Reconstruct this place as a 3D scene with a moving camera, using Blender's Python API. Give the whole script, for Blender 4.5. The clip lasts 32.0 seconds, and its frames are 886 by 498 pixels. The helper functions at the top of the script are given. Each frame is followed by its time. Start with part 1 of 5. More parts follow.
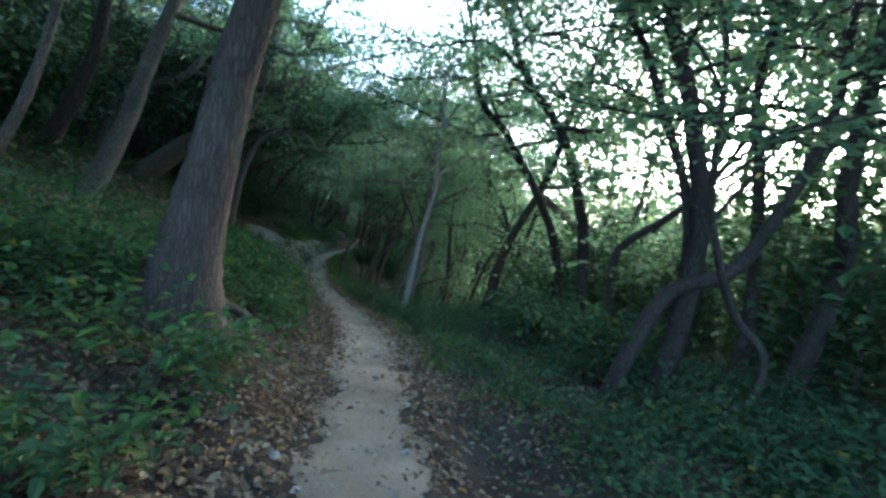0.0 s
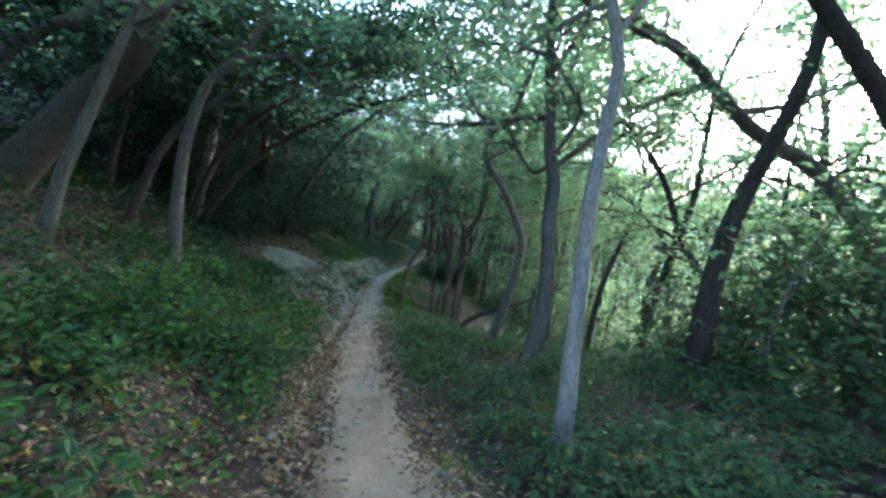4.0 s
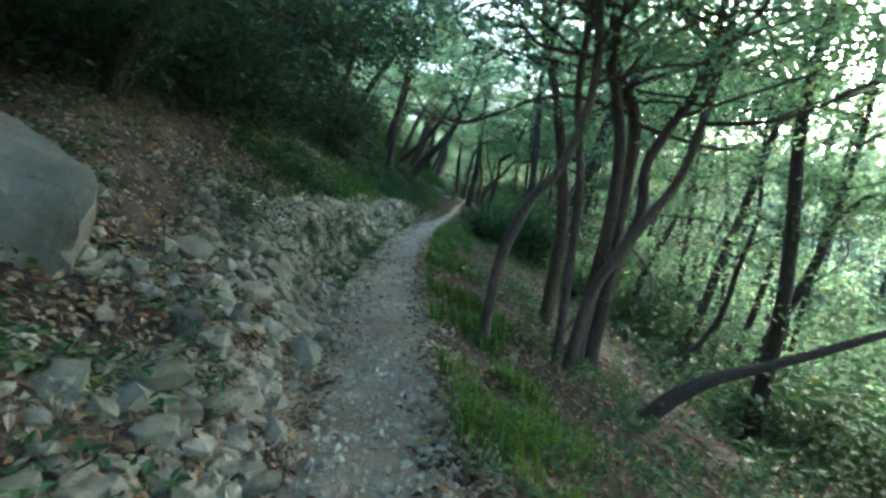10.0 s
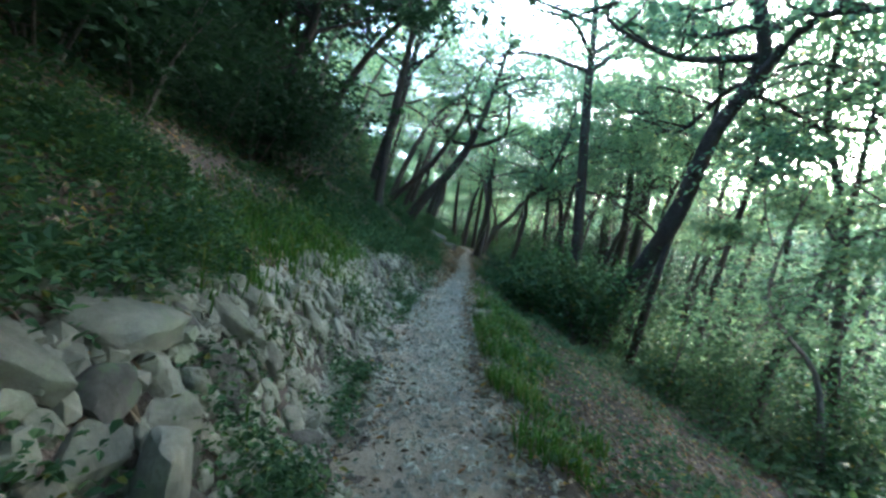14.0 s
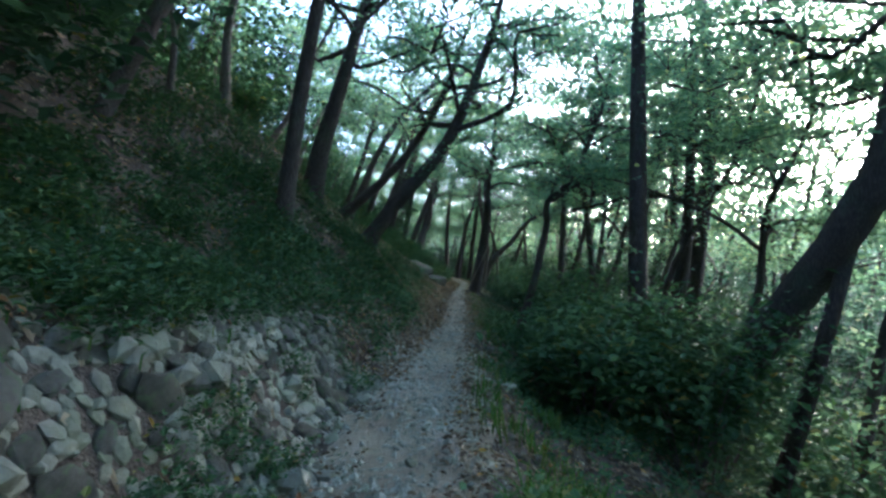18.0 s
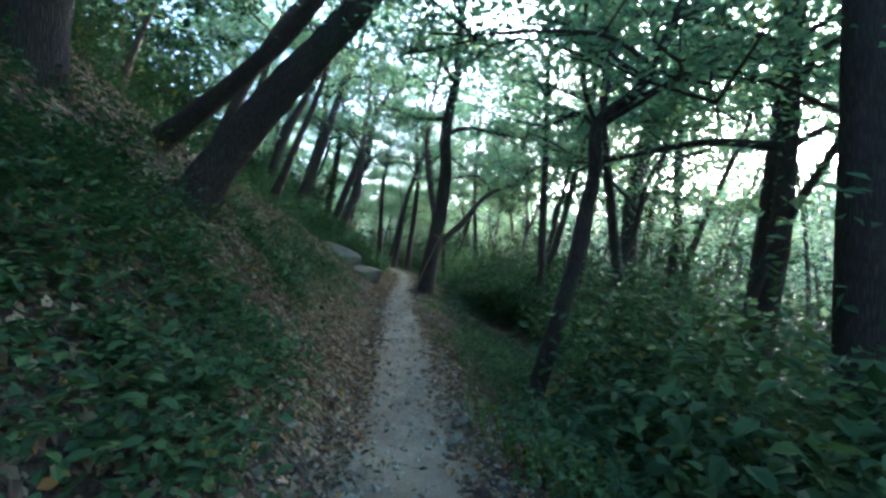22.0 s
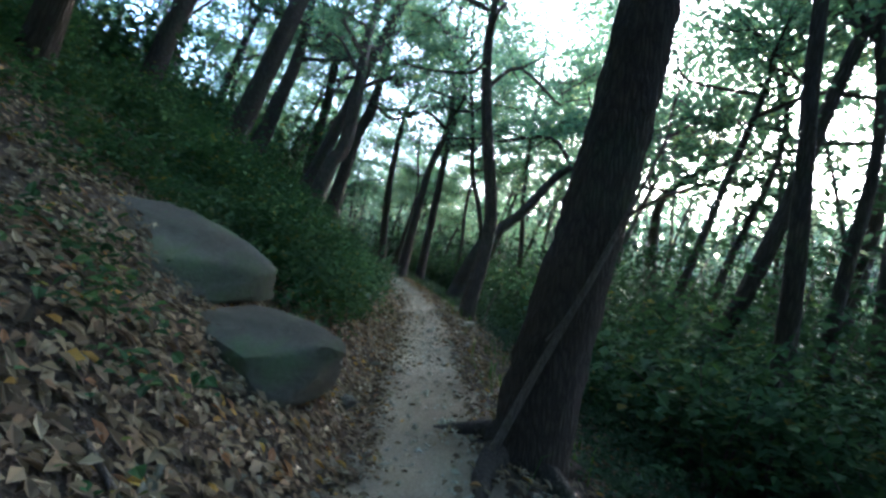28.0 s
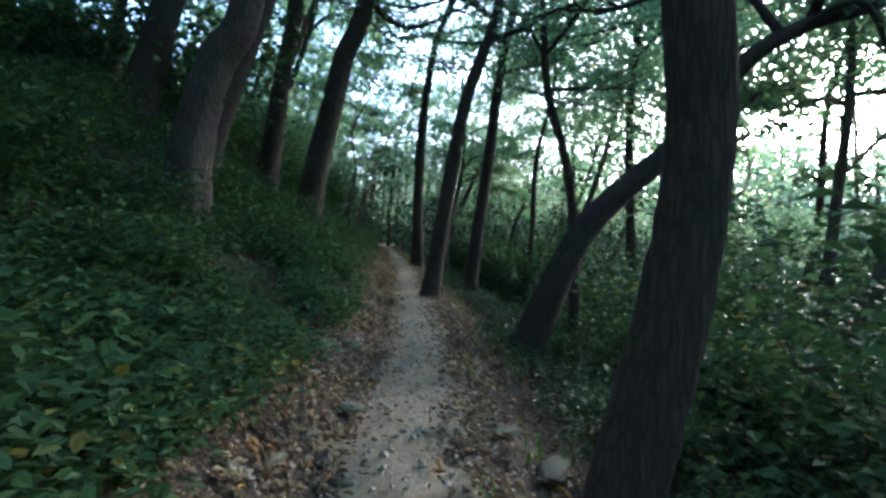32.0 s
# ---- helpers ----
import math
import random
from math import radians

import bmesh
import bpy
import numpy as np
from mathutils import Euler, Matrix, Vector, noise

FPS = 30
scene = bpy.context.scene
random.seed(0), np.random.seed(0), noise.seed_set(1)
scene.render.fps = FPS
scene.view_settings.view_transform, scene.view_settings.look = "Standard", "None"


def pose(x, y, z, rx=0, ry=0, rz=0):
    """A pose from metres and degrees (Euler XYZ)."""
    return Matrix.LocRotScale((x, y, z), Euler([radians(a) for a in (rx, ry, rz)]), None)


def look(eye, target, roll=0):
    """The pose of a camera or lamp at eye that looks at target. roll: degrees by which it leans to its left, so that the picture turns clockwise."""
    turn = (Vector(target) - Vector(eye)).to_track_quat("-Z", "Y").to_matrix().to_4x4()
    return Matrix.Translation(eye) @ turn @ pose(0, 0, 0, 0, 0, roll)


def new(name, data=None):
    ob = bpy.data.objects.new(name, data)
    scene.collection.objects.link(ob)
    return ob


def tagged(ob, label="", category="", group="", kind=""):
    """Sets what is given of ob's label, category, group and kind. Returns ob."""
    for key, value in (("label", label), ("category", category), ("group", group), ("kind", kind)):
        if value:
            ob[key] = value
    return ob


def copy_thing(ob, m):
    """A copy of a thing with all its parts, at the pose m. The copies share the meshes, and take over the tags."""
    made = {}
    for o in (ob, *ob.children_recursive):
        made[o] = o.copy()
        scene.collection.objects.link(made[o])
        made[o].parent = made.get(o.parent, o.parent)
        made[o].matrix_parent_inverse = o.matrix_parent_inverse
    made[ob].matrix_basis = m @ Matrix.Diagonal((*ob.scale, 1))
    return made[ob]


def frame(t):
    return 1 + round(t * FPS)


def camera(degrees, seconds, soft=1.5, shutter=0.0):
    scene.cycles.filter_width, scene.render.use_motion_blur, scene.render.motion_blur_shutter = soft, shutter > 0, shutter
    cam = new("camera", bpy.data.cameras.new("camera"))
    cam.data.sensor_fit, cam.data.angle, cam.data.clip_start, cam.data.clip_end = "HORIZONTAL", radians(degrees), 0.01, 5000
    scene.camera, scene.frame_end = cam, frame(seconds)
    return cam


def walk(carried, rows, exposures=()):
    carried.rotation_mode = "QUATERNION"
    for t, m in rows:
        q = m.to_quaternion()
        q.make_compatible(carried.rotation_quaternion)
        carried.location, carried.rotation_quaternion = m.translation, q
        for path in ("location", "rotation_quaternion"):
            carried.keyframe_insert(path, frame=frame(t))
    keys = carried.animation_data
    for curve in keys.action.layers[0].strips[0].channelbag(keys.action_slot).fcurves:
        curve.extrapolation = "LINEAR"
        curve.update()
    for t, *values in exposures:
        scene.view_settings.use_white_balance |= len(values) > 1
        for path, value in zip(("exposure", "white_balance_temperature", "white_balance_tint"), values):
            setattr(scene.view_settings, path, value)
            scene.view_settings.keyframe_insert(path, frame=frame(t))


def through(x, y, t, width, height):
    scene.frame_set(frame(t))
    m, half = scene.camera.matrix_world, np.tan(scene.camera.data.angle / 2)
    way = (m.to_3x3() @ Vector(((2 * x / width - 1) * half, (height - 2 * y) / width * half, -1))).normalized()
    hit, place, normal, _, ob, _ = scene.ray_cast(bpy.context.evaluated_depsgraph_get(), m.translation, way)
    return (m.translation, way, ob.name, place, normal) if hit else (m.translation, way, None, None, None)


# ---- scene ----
cam = camera(88.0, 32.0, soft=2.75, shutter=0.0)
# seconds, eye, yaw to the left of +y, pitch up, roll
PATH = [
    (0.0, -0.000, 0.000, 2.200, -0.00, -1.69, 5.49),
    (0.5, -0.003, 0.978, 2.167, 4.15, -2.54, 3.14),
    (1.0, -0.054, 1.975, 2.178, 10.03, -3.43, 1.67),
    (1.5, -0.201, 2.878, 2.228, 20.34, -4.54, -6.57),
    (2.0, -0.245, 3.761, 2.203, 28.29, -3.32, -10.83),
    (2.5, -0.349, 4.591, 2.133, 25.86, 0.39, -9.48),
    (3.0, -0.494, 5.536, 2.042, 16.00, -0.39, -5.06),
    (3.5, -0.754, 6.328, 2.033, 8.84, -0.85, -2.08),
    (5.5, -2.621, 10.527, 1.709, 10.58, -2.93, 1.43),
    (6.0, -2.885, 11.331, 1.703, 11.08, -1.66, 2.61),
    (6.5, -3.181, 12.123, 1.663, 10.55, -0.70, 2.00),
    (7.0, -3.258, 12.893, 1.610, 10.02, 0.68, 1.08),
    (7.5, -3.459, 13.738, 1.581, 10.56, -0.02, 2.08),
    (8.0, -3.664, 14.597, 1.547, 10.95, -0.73, 2.49),
    (8.5, -3.923, 15.466, 1.516, 10.83, -1.91, 0.59),
    (9.0, -4.115, 16.336, 1.462, 10.22, -0.67, -1.80),
    (9.5, -4.348, 17.198, 1.433, 10.71, -3.19, 0.29),
    (10.0, -4.605, 18.121, 1.347, 10.88, -7.41, 2.22),
    (10.5, -4.862, 18.872, 1.352, 11.81, -6.05, 2.71),
    (11.0, -5.062, 19.638, 1.278, 12.44, -4.47, 1.74),
    (11.5, -5.361, 20.547, 1.390, 12.79, -2.84, 2.43),
    (12.0, -5.669, 21.473, 1.410, 12.40, -2.63, 2.69),
    (12.5, -6.042, 22.375, 1.425, 11.74, -2.47, 2.09),
    (13.0, -6.283, 23.196, 1.407, 10.99, -2.13, 1.34),
    (13.5, -6.552, 23.996, 1.410, 10.44, -2.00, 1.26),
    (14.0, -6.796, 24.811, 1.374, 9.45, -1.79, 1.87),
    (14.5, -7.002, 25.651, 1.344, 8.41, -1.61, 2.70),
    (16.5, -7.267, 29.050, 1.385, 4.70, -0.48, -0.23),
    (17.0, -7.320, 29.809, 1.364, 6.65, 0.49, -0.64),
    (17.5, -7.318, 30.536, 1.350, 8.80, 2.49, -0.39),
    (18.0, -7.423, 31.341, 1.327, 8.98, 2.12, -0.71),
    (18.5, -7.632, 32.267, 1.286, 8.50, 1.32, -1.22),
    (19.0, -7.840, 33.058, 1.314, 7.34, 1.13, -1.74),
    (19.5, -8.064, 33.937, 1.359, 6.32, 1.40, -2.01),
    (20.0, -8.247, 34.714, 1.344, 5.17, 1.54, -1.90),
    (20.5, -8.440, 35.523, 1.340, 3.40, 1.39, -0.99),
    (21.0, -8.475, 36.271, 1.366, 1.59, 0.71, -0.87),
    (21.5, -8.490, 37.072, 1.394, 0.80, -0.85, -0.45),
    (22.0, -8.499, 37.967, 1.357, 0.59, 0.24, -0.11),
    (22.5, -8.548, 38.871, 1.368, 0.63, 0.34, -0.19),
    (23.0, -8.533, 39.728, 1.339, 0.66, 0.10, -0.93),
    (23.5, -8.612, 40.585, 1.386, 1.32, -0.23, -0.56),
    (24.0, -8.605, 41.392, 1.406, 2.71, -0.43, -1.16),
    (24.5, -8.713, 42.272, 1.399, 4.02, -0.01, -1.76),
    (25.0, -8.727, 43.032, 1.372, 4.51, 0.68, -2.42),
    (25.5, -8.770, 43.849, 1.330, 5.37, -0.69, -2.54),
    (26.0, -8.859, 44.701, 1.322, 6.10, -1.78, -2.30),
    (26.5, -8.990, 45.498, 1.334, 6.71, -1.76, -1.68),
    (28.5, -9.766, 48.413, 1.521, 0.46, 0.81, 5.83),
    (29.0, -9.644, 49.302, 1.647, 1.01, 0.38, 5.00),
    (29.5, -9.739, 50.206, 1.642, 1.46, 0.27, 3.78),
    (30.0, -9.710, 51.324, 1.648, 1.63, 0.96, 2.68),
    (30.5, -9.735, 52.340, 1.667, 2.40, 1.49, 2.15),
    (31.0, -9.696, 53.250, 1.676, 4.27, 0.36, 1.42),
    (31.5, -9.742, 54.105, 1.653, 6.67, -1.18, 0.98),
    (32.0, -9.759, 54.947, 1.638, 9.59, -2.03, 0.49),
]


def aim(x, y, z, yaw, pitch, roll):
    yw, pt = radians(yaw), radians(pitch)
    ahead = Vector((-math.sin(yw) * math.cos(pt), math.cos(yw) * math.cos(pt), math.sin(pt)))
    return look((x, y, z), Vector((x, y, z)) + ahead, roll)


walk(cam, [(t, aim(*row)) for t, *row in PATH], exposures=[(0.0, 3.75, 4950, 9.0), (1.2, 3.85, 5000, 8.0), (3.0, 4.85, 5000, 12.0), (6.5, 4.55, 5050, 9.0), (9.3, 4.8, 5150, 8.0), (11.0, 5.2, 5100, 9.0), (12.2, 5.35, 5050, 10.0), (14.0, 5.0, 5000, 10.0),
                                                                   (17.0, 4.45, 4860, 12.0), (19.0, 4.6, 4860, 13.0), (22.5, 4.85, 4860, 14.0), (24.5, 4.55, 4860, 14.0), (26.0, 4.3, 4860, 14.0), (29.0, 4.4, 4860, 14.0), (32.0, 4.3, 4860, 14.0)])

# ---------------------------------------------------------------- world and sun: a low evening sun, ahead and to the right, behind the trees
SUN_SIDE, SUN_UP = radians(33), radians(15)
world = bpy.data.worlds.new("sky")
scene.world = world
world.use_nodes = True
wn = world.node_tree
sky = wn.nodes.new("ShaderNodeTexSky")
sky.sky_type, sky.sun_disc = "NISHITA", False
sky.sun_elevation, sky.sun_rotation = SUN_UP, SUN_SIDE
sky.air_density, sky.dust_density, sky.ozone_density = 0.8, 3.0, 0.6
wn.nodes["Background"].inputs["Strength"].default_value = 0.13
wn.links.new(sky.outputs[0], wn.nodes["Background"].inputs["Color"])
sun = new("sun", bpy.data.lights.new("sun", "SUN"))
sun.data.energy, sun.data.angle, sun.data.color = 1.1, radians(14), (1.0, 0.8, 0.56)
sun.matrix_world = look((0, 0, 0), (-math.sin(SUN_SIDE) * math.cos(SUN_UP), -math.cos(SUN_SIDE) * math.cos(SUN_UP), -math.sin(SUN_UP)))


# ---------------------------------------------------------------- materials
class Mat:
    """A small node builder."""

    def __init__(self, name):
        self.m = bpy.data.materials.new(name)
        self.m.use_nodes = True
        self.t = self.m.node_tree
        self.b = self.t.nodes["Principled BSDF"]
        self.co = self.t.nodes.new("ShaderNodeTexCoord").outputs["Object"]

    def n(self, kind, **sets):
        node = self.t.nodes.new("ShaderNode" + kind)
        for k, v in sets.items():
            if k in node.inputs:
                if hasattr(v, "is_linked"):
                    self.t.links.new(v, node.inputs[k])
                else:
                    node.inputs[k].default_value = v
        return node

    def noise(self, scale, detail=5.0, rough=0.6, co=None, out="Fac"):
        node = self.n("TexNoise", Scale=scale, Detail=detail, Roughness=rough)
        self.t.links.new(co or self.co, node.inputs["Vector"])
        return node.outputs[out]

    def ramp(self, fac, *stops):
        node = self.n("ValToRGB")
        self.t.links.new(fac, node.inputs["Fac"])
        el = node.color_ramp.elements
        for i, (p, c) in enumerate(stops):
            e = el[i] if i < 2 else el.new(p)
            e.position, e.color = p, (*c, 1)
        return node.outputs["Color"]

    def mix(self, fac, a, b, blend="MIX"):
        node = self.t.nodes.new("ShaderNodeMix")
        node.data_type, node.blend_type = "RGBA", blend
        for sock, v in ((node.inputs[0], fac), (node.inputs[6], a), (node.inputs[7], b)):
            if hasattr(v, "is_linked"):
                self.t.links.new(v, sock)
            else:
                sock.default_value = v if isinstance(v, float) else (*v, 1)
        return node.outputs[2]

    def scaled(self, x, y, z):
        node = self.t.nodes.new("ShaderNodeMapping")
        node.inputs["Scale"].default_value = (x, y, z)
        self.t.links.new(self.co, node.inputs["Vector"])
        return node.outputs[0]

    def bump(self, height, strength, dist):
        node = self.n("Bump", Strength=strength, Distance=dist)
        self.t.links.new(height, node.inputs["Height"])
        self.t.links.new(node.outputs[0], self.b.inputs["Normal"])

    def finish(self, color, rough=0.85, spec=0.3):
        if hasattr(color, "is_linked"):
            self.t.links.new(color, self.b.inputs["Base Color"])
        else:
            self.b.inputs["Base Color"].default_value = (*color, 1)
        self.b.inputs["Roughness"].default_value = rough
        self.b.inputs["Specular IOR Level"].default_value = spec
        return self.m


def bark(name, dark, light, moss, scale=1.0):
    a = Mat(name)
    warp = a.t.nodes.new("ShaderNodeVectorMath")
    warp.operation = "ADD"
    a.t.links.new(a.scaled(26 * scale, 26 * scale, 3.2 * scale), warp.inputs[0])
    a.t.links.new(a.noise(9.0 * scale, 6, 0.7, None, "Color"), warp.inputs[1])
    grain = warp.outputs[0]
    ridge = a.noise(1.6, 8, 0.7, grain)
    vor = a.n("TexVoronoi", Scale=1.0)
    vor.feature = "DISTANCE_TO_EDGE"
    a.t.links.new(grain, vor.inputs["Vector"])
    crack = a.ramp(vor.outputs["Distance"], (0.0, (0.25, 0.25, 0.25)), (0.3, (1, 1, 1)))
    big = a.noise(1.3, 4)
    col = a.mix(ridge, dark, light)
    col = a.mix(a.ramp(big, (0.52, (0, 0, 0)), (0.7, (1, 1, 1))), col, moss)
    col = a.mix(0.6, col, crack, "MULTIPLY")
    col = a.mix(0.5, col, a.ramp(a.noise(3.1, 5), (0.3, (0.55, 0.55, 0.55)), (0.7, (1.25, 1.2, 1.15))), "MULTIPLY")
    a.bump(a.mix(0.5, crack, ridge), 0.8, 0.03)
    return a.finish(col, 0.9, 0.2)


def leafy(name, stops, through, gloss=0.45, across=0.5):
    """Leaf: each one its own tint, light passes through it."""
    a = Mat(name)
    rnd = a.n("NewGeometry").outputs["Random Per Island"]
    col = a.ramp(rnd, *stops)
    col = a.mix(a.noise(1.1, 3), col, a.mix(1.0, col, (0.55, 0.62, 0.5), "MULTIPLY"))
    tr = a.n("BsdfTranslucent")
    a.t.links.new(a.mix(1.0, col, through, "MULTIPLY"), tr.inputs["Color"])
    a.finish(col, gloss, 0.12)
    mixed = a.n("MixShader", Fac=across)
    out = a.t.nodes["Material Output"]
    a.t.links.new(a.b.outputs[0], mixed.inputs[1])
    a.t.links.new(tr.outputs[0], mixed.inputs[2])
    a.t.links.new(mixed.outputs[0], out.inputs["Surface"])
    return a.m


def rocky(name, dark, light, lichen):
    a = Mat(name)
    rnd = a.n("ObjectInfo").outputs["Random"]
    isl = a.n("NewGeometry").outputs["Random Per Island"]
    base = a.mix(a.noise(6, 8, 0.7), dark, light)
    base = a.mix(a.mix(0.5, rnd, isl), base, a.mix(1.0, base, (0.42, 0.42, 0.37), "MULTIPLY"))
    col = a.mix(a.ramp(a.noise(2.2, 5), (0.5, (0, 0, 0)), (0.66, (1, 1, 1))), base, lichen)
    stain = a.ramp(a.noise(1.1, 7, 0.7, a.scaled(1.0, 1.0, 0.45)), (0.34, (0.6, 0.59, 0.55)), (0.58, (1.12, 1.11, 1.08)))
    col = a.mix(0.8, col, stain, "MULTIPLY")
    fine = a.ramp(a.noise(38, 6, 0.75), (0.3, (0.72, 0.72, 0.7)), (0.6, (1.05, 1.05, 1.05)))
    col = a.mix(0.7, col, fine, "MULTIPLY")
    a.bump(a.mix(0.45, a.noise(5, 8, 0.65), a.noise(24, 9, 0.75)), 0.9, 0.045)
    return a.finish(col, 0.92, 0.2)


def soil(name, dark, mid, pale, grit):
    a = Mat(name)
    col = a.ramp(a.noise(1.4, 6, 0.65), (0.3, dark), (0.5, mid), (0.72, pale))
    specks = a.n("TexVoronoi", Scale=grit)
    a.t.links.new(a.co, specks.inputs["Vector"])
    tint = a.ramp(specks.outputs["Color"], (0.2, (0.55, 0.5, 0.45)), (0.8, (1.15, 1.12, 1.05)))
    col = a.mix(0.5, col, tint, "MULTIPLY")
    a.bump(a.mix(0.5, a.noise(22, 8, 0.7), specks.outputs["Distance"]), 0.9, 0.03)
    return a.finish(col, 0.95, 0.15)


BARK_DARK = bark("dark_oak_bark", (0.035, 0.028, 0.023), (0.13, 0.105, 0.085), (0.075, 0.085, 0.055), 1.5)
BARK_GREY = bark("grey_bark", (0.085, 0.076, 0.063), (0.26, 0.23, 0.19), (0.14, 0.15, 0.11), 1.6)
BARK_PALE = bark("pale_bark", (0.28, 0.255, 0.22), (0.52, 0.48, 0.42), (0.3, 0.3, 0.24), 2.0)
LEAF_CROWN = leafy("canopy_leaf", [(0.0, (0.054, 0.092, 0.054)), (0.55, (0.084, 0.135, 0.073)), (0.95, (0.12, 0.175, 0.08)), (1.0, (0.2, 0.2, 0.063))], (2.4, 2.4, 2.4), 0.5, 0.66)
LEAF_FAR = leafy("far_canopy_leaf", [(0.0, (0.056, 0.105, 0.058)), (0.6, (0.094, 0.132, 0.082)), (1.0, (0.16, 0.17, 0.095))], (1.9, 1.9, 1.95), 0.5, 0.5)
LEAF_LOW = leafy("undergrowth_leaf", [(0.0, (0.052, 0.098, 0.048)), (0.6, (0.08, 0.14, 0.062)), (0.95, (0.12, 0.18, 0.068)), (1.0, (0.25, 0.19, 0.04))], (1.1, 1.3, 1.0), 0.7, 0.25)
# dark leaf: real evergreens, and a shaded tone for other growth
LEAF_EVERGREEN_OR_SHADED = leafy("evergreen_or_shaded_leaf", [(0.0, (0.026, 0.05, 0.024)), (0.6, (0.04, 0.073, 0.034)), (1.0, (0.062, 0.1, 0.044))], (1.4, 1.5, 1.5), 0.55, 0.3)
LEAF_BROAD = leafy("broad_leaf", [(0.0, (0.05, 0.12, 0.035)), (0.6, (0.085, 0.17, 0.05)), (0.95, (0.12, 0.2, 0.06)), (1.0, (0.3, 0.22, 0.04))], (1.6, 1.7, 1.1), 0.65, 0.35)
GRASS = leafy("grass_blade", [(0.0, (0.05, 0.11, 0.02)), (0.7, (0.1, 0.18, 0.035)), (1.0, (0.2, 0.2, 0.07))], (1.2, 1.4, 0.7), 0.6, 0.3)
LITTER = leafy("dry_leaf", [(0.0, (0.1, 0.07, 0.045)), (0.4, (0.2, 0.145, 0.095)), (0.75, (0.33, 0.25, 0.165)), (0.9, (0.45, 0.37, 0.26)), (0.95, (0.36, 0.18, 0.1)), (1.0, (0.48, 0.3, 0.06))], (1.0, 0.9, 0.7), 0.7, 0.12)
ROCK = rocky("grey_rock", (0.18, 0.178, 0.138), (0.41, 0.405, 0.325), (0.23, 0.245, 0.165))
GRIT = rocky("pale_grit", (0.36, 0.345, 0.275), (0.6, 0.575, 0.475), (0.42, 0.412, 0.325))
ROCK_DARK = rocky("mossy_rock", (0.11, 0.105, 0.09), (0.27, 0.26, 0.225), (0.11, 0.14, 0.075))
GROUND = soil("forest_floor", (0.045, 0.036, 0.028), (0.082, 0.066, 0.051), (0.135, 0.112, 0.088), 60)
TRAIL = soil("trodden_earth", (0.25, 0.208, 0.148), (0.36, 0.306, 0.224), (0.47, 0.408, 0.303), 140)
BARK_BROWN = bark("brown_bark", (0.06, 0.046, 0.035), (0.2, 0.158, 0.122), (0.1, 0.1, 0.07), 1.5)
BARK_FURROW = bark("furrowed_oak_bark", (0.05, 0.04, 0.032), (0.2, 0.16, 0.128), (0.1, 0.1, 0.075), 1.1)
TWIG = bark("dead_wood", (0.11, 0.09, 0.07), (0.3, 0.26, 0.21), (0.16, 0.15, 0.11), 2.5)


# ---------------------------------------------------------------- the lie of the land
def smooth_curve(knots, lo=-60.0, hi=220.0, step=0.25, width=5):
    """A smooth curve through (along, value) knots, as a function of numpy arrays."""
    ks = np.array(knots, float)
    at = np.arange(lo, hi, step)
    v = np.interp(at, ks[:, 0], ks[:, 1])
    slope0 = (ks[1, 1] - ks[0, 1]) / (ks[1, 0] - ks[0, 0])
    slope1 = (ks[-1, 1] - ks[-2, 1]) / (ks[-1, 0] - ks[-2, 0])
    v = np.where(at < ks[0, 0], ks[0, 1] + slope0 * (at - ks[0, 0]), v)
    v = np.where(at > ks[-1, 0], ks[-1, 1] + slope1 * (at - ks[-1, 0]), v)
    kern = np.ones(2 * width + 1) / (2 * width + 1)
    for _ in range(2):
        v = np.convolve(np.pad(v, width, mode="edge"), kern, mode="valid")
    return lambda y: np.interp(y, at, v)


trail_x = smooth_curve([(-20, 0.9), (0, -0.15), (3.7, -0.45), (5.75, -0.8), (7.4, -1.2), (10.4, -2.2), (11.3, -2.55), (15.5, -4.1),
                        (18.4, -4.9), (20.5, -5.45), (23, -6.2), (26, -6.9), (28.5, -7.5), (33.3, -8.15), (37.3, -8.5), (40.6, -8.75),
                        (44, -9.08), (48, -9.6), (53.2, -9.95), (55.8, -10.15), (58.6, -10.6), (62, -11.4), (68.5, -13.2), (80, -17), (110, -28)])
trail_z = smooth_curve([(-20, 1.1), (0, 0.85), (5, 0.77), (10.5, 0.36), (16.3, 0.11), (20, -0.03), (25, 0.02), (33, -0.03), (40, 0.0),
                        (45, -0.03), (49, 0.2), (53, 0.29), (60, 0.35), (70, 0.5), (110, 1.0)])
trail_half = smooth_curve([(-20, 0.3), (5, 0.27), (6.5, 0.4), (8.5, 0.43), (10.5, 0.3), (14, 0.28), (19, 0.31), (22, 0.36), (25, 0.45), (29, 0.43), (33, 0.53), (37, 0.5), (40, 0.38), (43, 0.31), (60, 0.3), (110, 0.3)])
left_slope = smooth_curve([(-20, 0.36), (7, 0.38), (12, 0.5), (16, 0.56), (20, 0.58), (23, 0.72), (34, 0.82), (37, 0.95), (40, 1.04), (43, 1.04), (46, 0.9), (50, 0.74), (56, 0.64), (110, 0.62)])
right_slope = smooth_curve([(-20, 0.02), (12, 0.03), (16, 0.13), (20, 0.36), (23, 0.55), (42, 0.6), (48, 0.56), (56, 0.45), (110, 0.45)])
wall_rise = smooth_curve([(-20, 0), (20, 0), (22.5, 0.3), (24.5, 0.52), (29, 0.52), (33, 0.42), (36, 0.3), (38.5, 0.0), (110, 0)])
